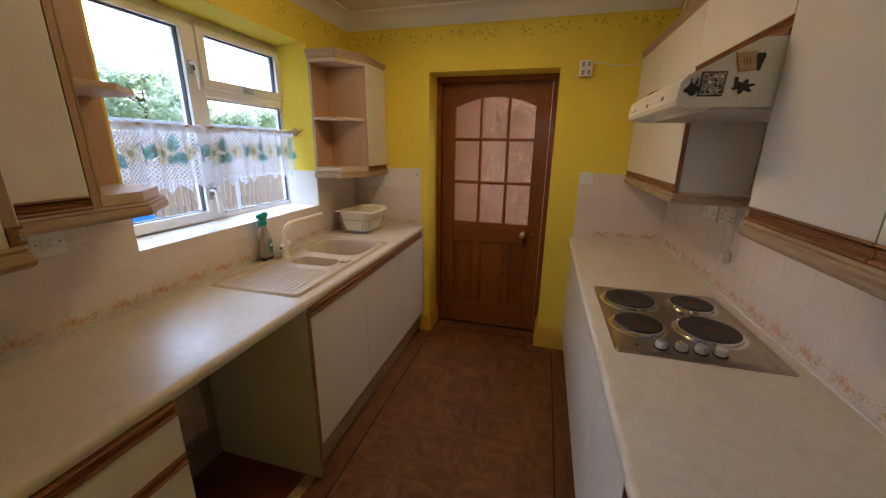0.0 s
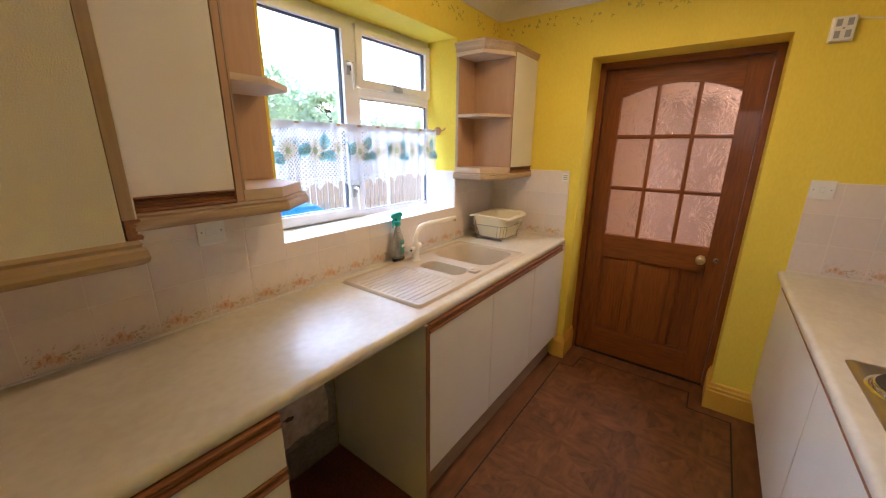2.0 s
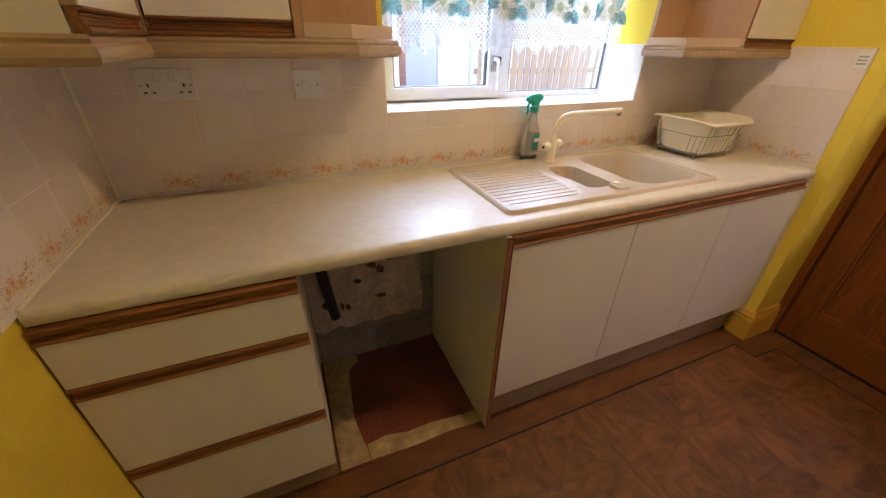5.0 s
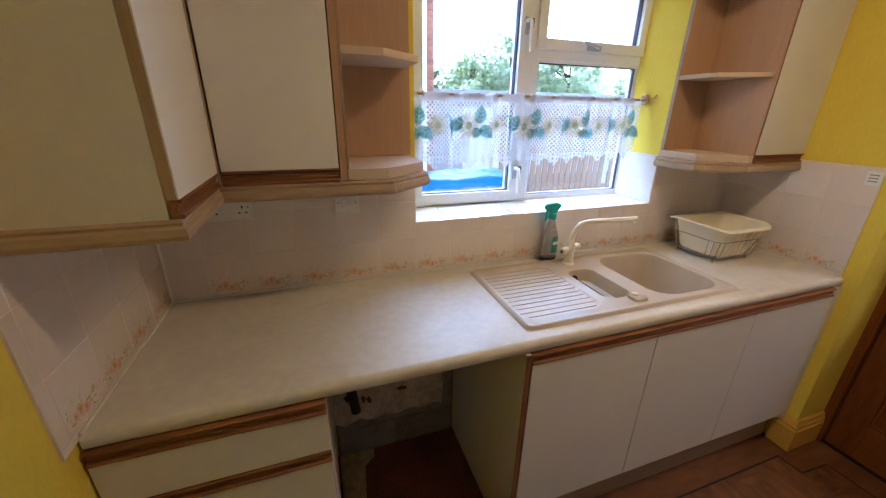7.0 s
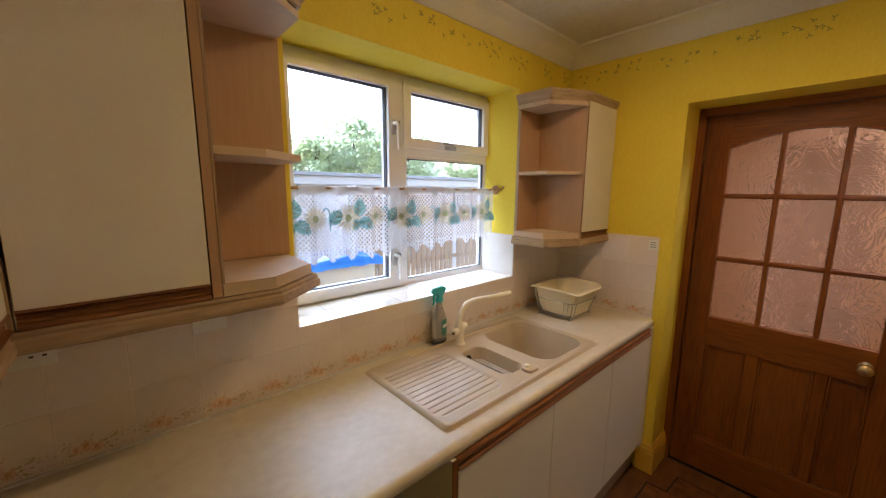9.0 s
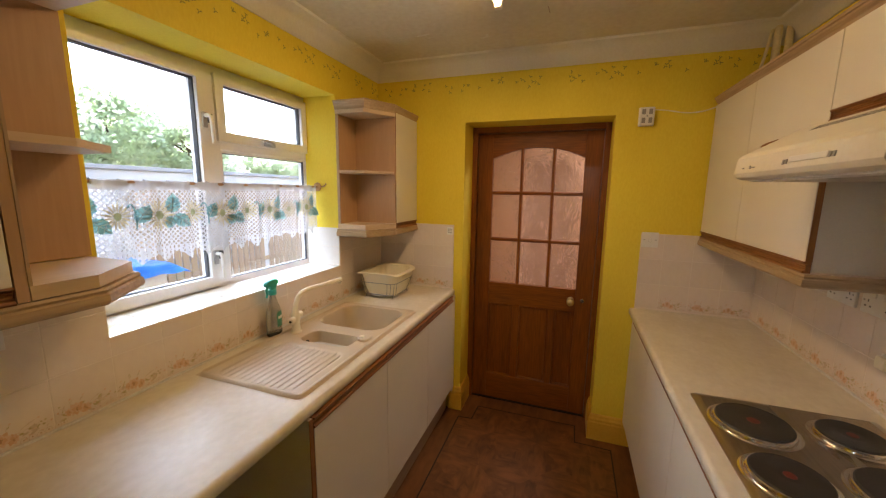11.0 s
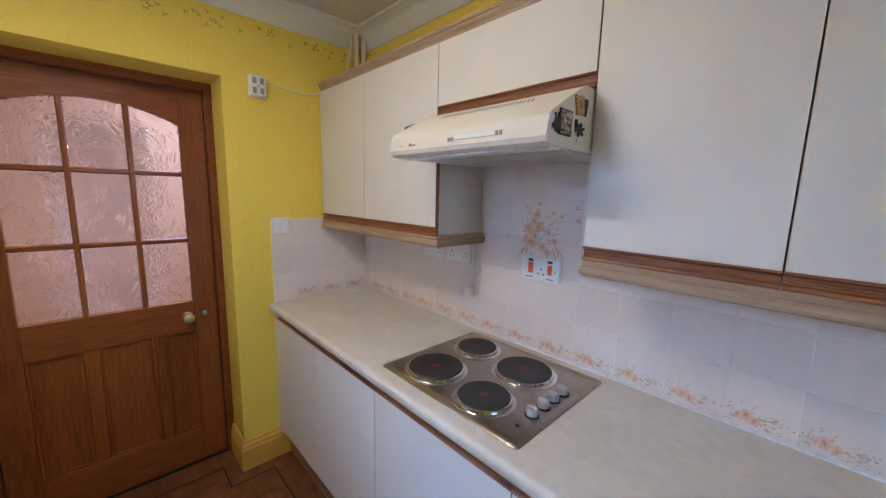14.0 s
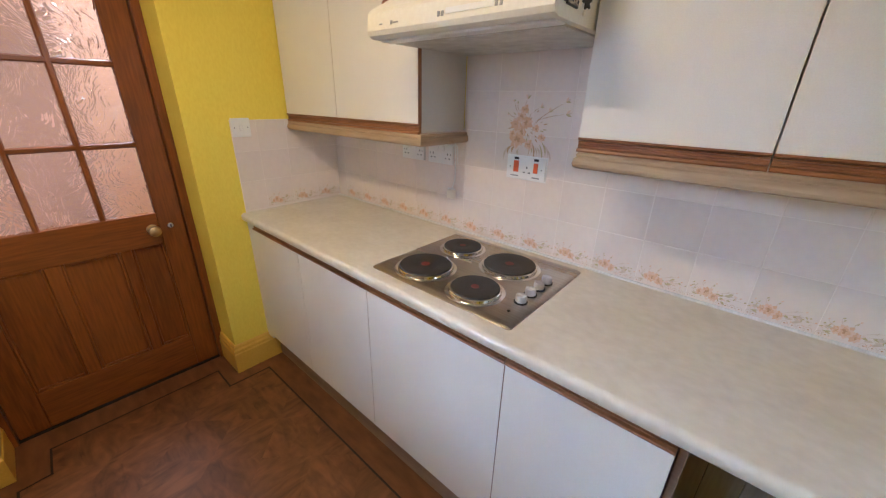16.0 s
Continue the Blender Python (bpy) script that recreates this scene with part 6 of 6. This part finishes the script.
# painted pipes above the wall cabinets
for x, y in ((0.842, 4.505), (0.885, 4.495)):
    u = thing("pipe", (x, y, 2.07), "yellow painted pipe rising into the ceiling corner", "pipe", "pipes in the corner")
    part("pipe_run", tube([(x, y, 2.05), (x, y, 2.395)], 0.016, 12, 1), PIPE_PAINT, u, smooth=True)
u = thing("pipe", (0.80, 4.52, 2.07), "thin painted pipe leaning into the ceiling corner", "pipe", "pipes in the corner")
part("pipe_run", tube([(0.765, 4.515, 2.05), (0.80, 4.515, 2.22), (0.825, 4.51, 2.39)], 0.007, 8), PIPE_PAINT, u, smooth=True)

# ceiling strip light
u = thing("ceiling_lamp", (-0.38, 3.54, CZ), "lit strip light on the kitchen ceiling", "ceiling lamp")
part("batten", box(-0.410, -0.350, 3.23, 3.83, CZ - 0.045, CZ - 0.0005, 0.004), WHITE, u, "white enamelled batten")
part("tube", tube([(-0.38, 3.26, CZ - 0.064), (-0.38, 3.80, CZ - 0.064)], 0.0125, 12, 1), GLOW, u, "glowing lamp tube", True)
for y in (3.245, 3.815):
    part("end_cap", box(-0.395, -0.365, y - 0.014, y + 0.014, CZ - 0.080, CZ - 0.0445, 0.003), WHITE, u)

# ---- curtain ----
CXR, CY0, CY1, CZT = -1.482, 2.885, 4.000, 1.588
pole = thing("curtain_pole", (CXR, 3.45, CZT), "thin brown wooden curtain pole across the window", "curtain pole")
part("rod", tube([(CXR, WIN_Y0 + 0.005, CZT), (CXR, 4.020, CZT)], 0.0065, 10, 1), POLE, pole, smooth=True)
for y, s in ((4.018, 1), (WIN_Y0 + 0.012, -1)):
    bm = lathe([(0.016, 0.0), (0.024, 0.004), (0.026, 0.012), (0.016, 0.017), (0.010, 0.024), (0.005, 0.028)], (0, 0, 0), 18)
    bm.transform(Matrix.Translation((CXR, y, CZT)) @ pose(0, 0, 0, -90, 0, 0) if s > 0 else Matrix.Translation((CXR, y, CZT)) @ pose(0, 0, 0, 90, 0, 0) @ Matrix.Diagonal((1, 1, 0.4, 1)))
    part("finial", bm, POLE, pole, "turned wooden end", True)
part("hook", tube([(CXR + 0.012, 4.028, CZT), (CXR + 0.04, 4.034, CZT + 0.004), (CXR + 0.056, 4.036, CZT + 0.020)], 0.0035, 6), POLE, pole)


def fold(y, z):
    """How far the cloth stands from its plane."""
    k = 0.45 + 0.55 * (CZT - z) / 0.27
    return CXR + 0.010 + k * (0.010 * math.sin(2 * math.pi * y / 0.118 + 0.6) + 0.006 * math.sin(2 * math.pi * y / 0.067 + 1.7))


def hem(y):
    a = abs(math.sin(math.pi * (y - CY0) / 0.082))
    b = abs(math.sin(math.pi * (y - CY0) / 0.0205))
    return 1.288 + 0.036 * a - 0.003 * b + 0.022 * max(0.0, (y - 3.45) / 0.55)


curtain = thing("cafe_curtain", (CXR, 3.45, 1.30), "white lace half curtain with embroidered sunflowers and leaves", "curtain")
bm = bmesh.new()
CN, CM = 440, 16
cols = []
for i in range(CN + 1):
    y = CY0 + (CY1 - CY0) * i / CN
    zb = hem(y)
    cols.append([bm.verts.new((fold(y, CZT + (zb - CZT) * j / CM), y, CZT + 0.006 + (zb - CZT) * j / CM)) for j in range(CM + 1)])
for a, b in zip(cols, cols[1:]):
    for j in range(CM):
        bm.faces.new((a[j], b[j], b[j + 1], a[j + 1]))
part("lace_cloth", bm, LACE, curtain, smooth=True)
for k in range(14):
    y = CY0 + 0.04 + k * 0.079
    part("ring_tab", tube([(CXR + 0.008 * math.cos(a), y, CZT + 0.009 * math.sin(a)) for a in [k2 * math.pi / 4 for k2 in range(9)]], 0.003, 5, 1), LACE, curtain)


def on_cloth(ring, lift):
    bm = bmesh.new()
    vs = [bm.verts.new((fold(y, z) + lift, y, z)) for y, z in ring]
    f = bm.faces.new(vs)
    bmesh.ops.poke(bm, faces=[f])
    return bm


def cloth_leaf(cy, cz, length, width, ang):
    """A toothed leaf with paler stitched veins."""
    ca, sa = math.cos(ang), math.sin(ang)

    def at(u, v):
        return (cy + ca * u * length - sa * v * width, cz + sa * u * length + ca * v * width)
    half = [(0.0, 0.02), (0.10, 0.36), (0.20, 0.38), (0.28, 0.52), (0.42, 0.45), (0.50, 0.52), (0.64, 0.36), (0.70, 0.40), (0.86, 0.15)]
    ring = [at(u, v) for u, v in half] + [at(1.0, 0.0)] + [at(u, -v) for u, v in half[::-1]]
    bm = bmesh.new()
    hub = bm.verts.new((fold(*at(0.4, 0)) + 0.0035, *at(0.4, 0)))
    vs = [bm.verts.new((fold(y, z) + 0.0035, y, z)) for y, z in ring]
    for a, b in zip(vs, vs[1:] + vs[:1]):
        bm.faces.new((hub, a, b))
    lf = part("leaf", bm, LEAF_CLOTH, curtain, "green embroidered leaf")
    bm = bmesh.new()
    for a, b in (((0.02, 0), (0.92, 0)), ((0.2, 0), (0.34, 0.40)), ((0.2, 0), (0.34, -0.40)), ((0.42, 0), (0.56, 0.36)), ((0.42, 0), (0.56, -0.36)), ((0.62, 0), (0.74, 0.26)), ((0.62, 0), (0.74, -0.26))):
        tube([(fold(*at(*a)) + 0.0042, *at(*a)), (fold(*at(*b)) + 0.0042, *at(*b))], 0.0016, 4, 1, bm=bm)
    part("vein", bm, VEIN_CLOTH, lf)


def cloth_flower(cy, cz, rad):
    bm = bmesh.new()
    for k in range(17):
        a = k * 2 * math.pi / 17
        merge(bm, on_cloth(leaf_outline(cy + rad * 0.25 * math.cos(a), cz + rad * 0.25 * math.sin(a), rad * 0.85, rad * 0.20, a, n=3), 0.0035 + 0.0002 * (k % 2)))
    fl = part("flower", bm, PETAL_CLOTH, curtain, "yellow embroidered sunflower")
    part("flower_heart", on_cloth([(cy + rad * 0.30 * math.cos(a), cz + rad * 0.30 * math.sin(a)) for a in [k * math.pi / 5 for k in range(10)]], 0.0045), HEART_CLOTH, fl)


y = 2.915
n = 0
while y < 3.97:
    wob = 0.004 * math.sin(n * 1.7)
    cloth_leaf(y - 0.014, 1.474 + wob, 0.074, 0.052, 1.45)
    cloth_leaf(y - 0.006, 1.464 + wob, 0.068, 0.048, -0.75)
    cloth_leaf(y - 0.012, 1.458 + wob, 0.050, 0.040, -2.1)
    if y + 0.06 < 3.98:
        cloth_flower(y + 0.066, 1.472 + wob, 0.045)
    if y + 0.13 < 3.98:
        part("stem", tube([(fold(q, z) + 0.004, q, z) for q, z in ((y + 0.098, 1.500), (y + 0.112, 1.512), (y + 0.124, 1.495), (y + 0.128, 1.460), (y + 0.127, 1.425))], 0.0024, 5, 3), LEAF_CLOTH, curtain, "green embroidered stem")
        cloth_leaf(y + 0.130, 1.448 + wob, 0.070, 0.046, 1.05)
        cloth_flower(y + 0.200, 1.470 - wob, 0.056)
    y += 0.262
    n += 1

# ---- outside ----
GZ = -0.15
ground = structure("ground", box(-420, 420, -420, 420, GZ - 0.3, GZ), CONCRETE, "pale concrete yard and ground", "ground")

fence = thing("fence", (-5.6, 9.0, GZ), "pale timber board fence across the yard", "fence")
y, k = 5.35, 0
bm = box(-0.009, 0.009, -0.049, 0.049, 0.0, 1.72, 0.003, 1)
board = mesh_of("board", bm, FENCE)
r = random.Random(21)
while y < 14.5:
    if k % 18 == 0:
        part("post", box(-5.68, -5.58, y - 0.05, y + 0.05, GZ, 1.66, 0.004, 1), RENDER_WALL, fence, "pale concrete fence post")
        y += 0.105
    shared("board", board, fence, Matrix.Translation((-5.56 + r.uniform(-0.004, 0.004), y, GZ + 0.03 + r.uniform(-0.01, 0.01))))
    y += 0.122
    k += 1
for z in (0.25, 0.95, 1.42):
    part("rail", box(-5.62, -5.575, 5.35, 14.5, z - 0.04, z + 0.04, 0.003, 1), FENCE, fence)

house = thing("brick_house", (-8.0, 2.0, GZ), "red brick house wall with a white downpipe", "house")
HXF, HYE = -5.70, 4.30
part("wall", box(-10.5, HXF - 0.012, -2.0, HYE - 0.004, GZ, 6.2), MORTAR, house)
part("roof", prism([(-2.3, 6.2), (HYE + 0.25, 6.2), (1.0, 9.0)], "x", -10.8, HXF + 0.3), ROOF_FELT, house, "grey pitched roof")
brick_a, brick_b = mesh_of("brick", box(-0.052, 0.0, -0.1075, 0.1075, -0.0325, 0.0325, 0.003, 1), BRICK), mesh_of("brick", box(-0.052, 0.0, -0.0525, 0.0525, -0.0325, 0.0325, 0.003, 1), BRICK)
rowz, k = GZ + 0.04, 0
while rowz < 4.2:
    yb = HYE
    if k % 2:
        shared("brick", brick_b, house, Matrix.Translation((HXF, yb - 0.0525, rowz)))
        yb -= 0.115
    for _ in range(4):
        shared("brick", brick_a, house, Matrix.Translation((HXF + r.uniform(-0.002, 0.002), yb - 0.1075, rowz)))
        yb -= 0.225
    rowz += 0.075
    k += 1
part("downpipe", tube([(HXF + 0.055, HYE - 0.16, GZ), (HXF + 0.055, HYE - 0.16, 5.9)], 0.034, 12, 1), UPVC, house, "white plastic downpipe", True)

garage = thing("garage", (-11.0, 9.0, GZ), "low pale garage with a flat grey roof", "garage")
part("wall", box(-13.5, -9.2, 4.6, 17.0, GZ, 1.72), RENDER_WALL, garage)
part("fascia", box(-13.6, -9.0, 4.4, 17.2, 1.72, 1.93, 0.01, 1), RENDER_WALL, garage, "pale fascia board")
part("roof", box(-13.7, -8.9, 4.3, 17.3, 1.93, 2.02, 0.01, 1), ROOF_FELT, garage, "flat grey felt roof")
part("garage_door", box(-9.2, -9.16, 6.2, 8.4, GZ, 1.62, 0.005, 1), UPVC, garage, "white garage door")

bin_box = thing("storage_box", (-4.8, 4.40, GZ), "pale grey garden storage box under a sheet", "storage box")
part("box_body", box(-5.15, -4.50, 3.72, 5.08, GZ, 0.635, 0.02, 2), RENDER_WALL, bin_box)
part("lid", box(-5.18, -4.47, 3.69, 5.11, 0.6355, 0.662, 0.008, 2), UPVC, bin_box, "white lid edge")
tarp = thing("tarpaulin", (-4.8, 4.40, 0.6), "bright blue tarpaulin draped over the storage box", "tarpaulin")
bm = bmesh.new()
TN = 48
rows_t = []
for i in range(TN + 1):
    row = []
    for j in range(TN + 1):
        x, y = -5.30 + 0.95 * i / TN, 3.52 + 1.74 * j / TN
        d = max(abs(x + 4.825) - 0.365, abs(y - 4.40) - 0.72, 0.0)
        z = 0.705 + 0.030 * noise.noise(Vector((x * 3.1, y * 2.3, 0.4))) + 0.022 * noise.noise(Vector((x * 9, y * 7, 2.0))) - 1.0 * d
        row.append(bm.verts.new((x, y, z)))
    rows_t.append(row)
for a, b in zip(rows_t, rows_t[1:]):
    for j in range(TN):
        bm.faces.new((a[j], b[j], b[j + 1], a[j + 1]))
bmesh.ops.solidify(bm, geom=bm.faces[:], thickness=0.003)
part("sheet", bm, TARP, tarp, smooth=True)


# trees
def tree(name, base, height, spread, seed):
    rr = random.Random(seed)
    t = thing(name, base, "leafy green garden tree behind the garage", "tree", "trees beyond the yard")
    bm = tube([(0, 0, 0), (0.1, 0.05, height * 0.25), (0.0, 0.12, height * 0.5), (0.15, 0.0, height * 0.8)], [0.24, 0.19, 0.14, 0.05], 9)
    clumps = []
    for k in range(9):
        a, h = rr.uniform(0, 6.28), rr.uniform(0.3, 0.75) * height
        tip = Vector((math.cos(a) * spread * rr.uniform(0.4, 0.8), math.sin(a) * spread * rr.uniform(0.4, 0.8), h + rr.uniform(0.1, 0.25) * height))
        tube([(0.05, 0.05, h), tuple(tip * 0.5 + Vector((0, 0, h * 0.5 + 0.1))), tuple(tip)], [0.09, 0.06, 0.025], 6, bm=bm)
        clumps.append(tip)
    part("trunk", bm, BARK, t, local=True)
    for k in range(60):
        a, e = rr.uniform(0, 6.28), rr.uniform(-0.7, 1.0)
        q = Vector((math.cos(a) * spread * math.sqrt(1 - e * e * 0.8) * rr.uniform(0.45, 1.0), math.sin(a) * spread * math.sqrt(1 - e * e * 0.8) * rr.uniform(0.45, 1.0), height * 0.62 + e * height * 0.36))
        clumps.append(q)
    verts = []
    for q in clumps:
        size = rr.uniform(0.45, 0.95) * spread / 3.0
        for _ in range(300):
            c0 = q + Vector((rr.gauss(0, 1), rr.gauss(0, 1), rr.gauss(0, 0.8))) * size * 0.55
            u1 = Vector((rr.uniform(-1, 1), rr.uniform(-1, 1), rr.uniform(-1, 1))).normalized()
            v1 = u1.orthogonal().normalized()
            s = rr.uniform(0.09, 0.17)
            verts += [c0 + u1 * s, c0 + v1 * s * 0.6, c0 - u1 * s, c0 - v1 * s * 0.6]
    leaves = bpy.data.meshes.new("crown")
    leaves.from_pydata(verts, [], [(k, k + 1, k + 2, k + 3) for k in range(0, len(verts), 4)])
    leaves.materials.append(FOLIAGE)
    crown = new("crown", leaves)
    crown.parent = t
    tagged(crown, kind="stuff")
    return t


for k, (x, y, h, s) in enumerate(((-25, 13.0, 5.4, 2.6), (-26, 16.4, 6.9, 3.2), (-25, 20.8, 6.0, 3.0), (-34, 20.0, 6.0, 3.4), (-33, 34.5, 5.8, 3.0), (-34, 40.5, 6.2, 3.2), (-27, 10.4, 4.6, 2.1), (-36, 47, 6, 3.2))):
    tree("tree", (x, y, GZ), h, s, 40 + k)
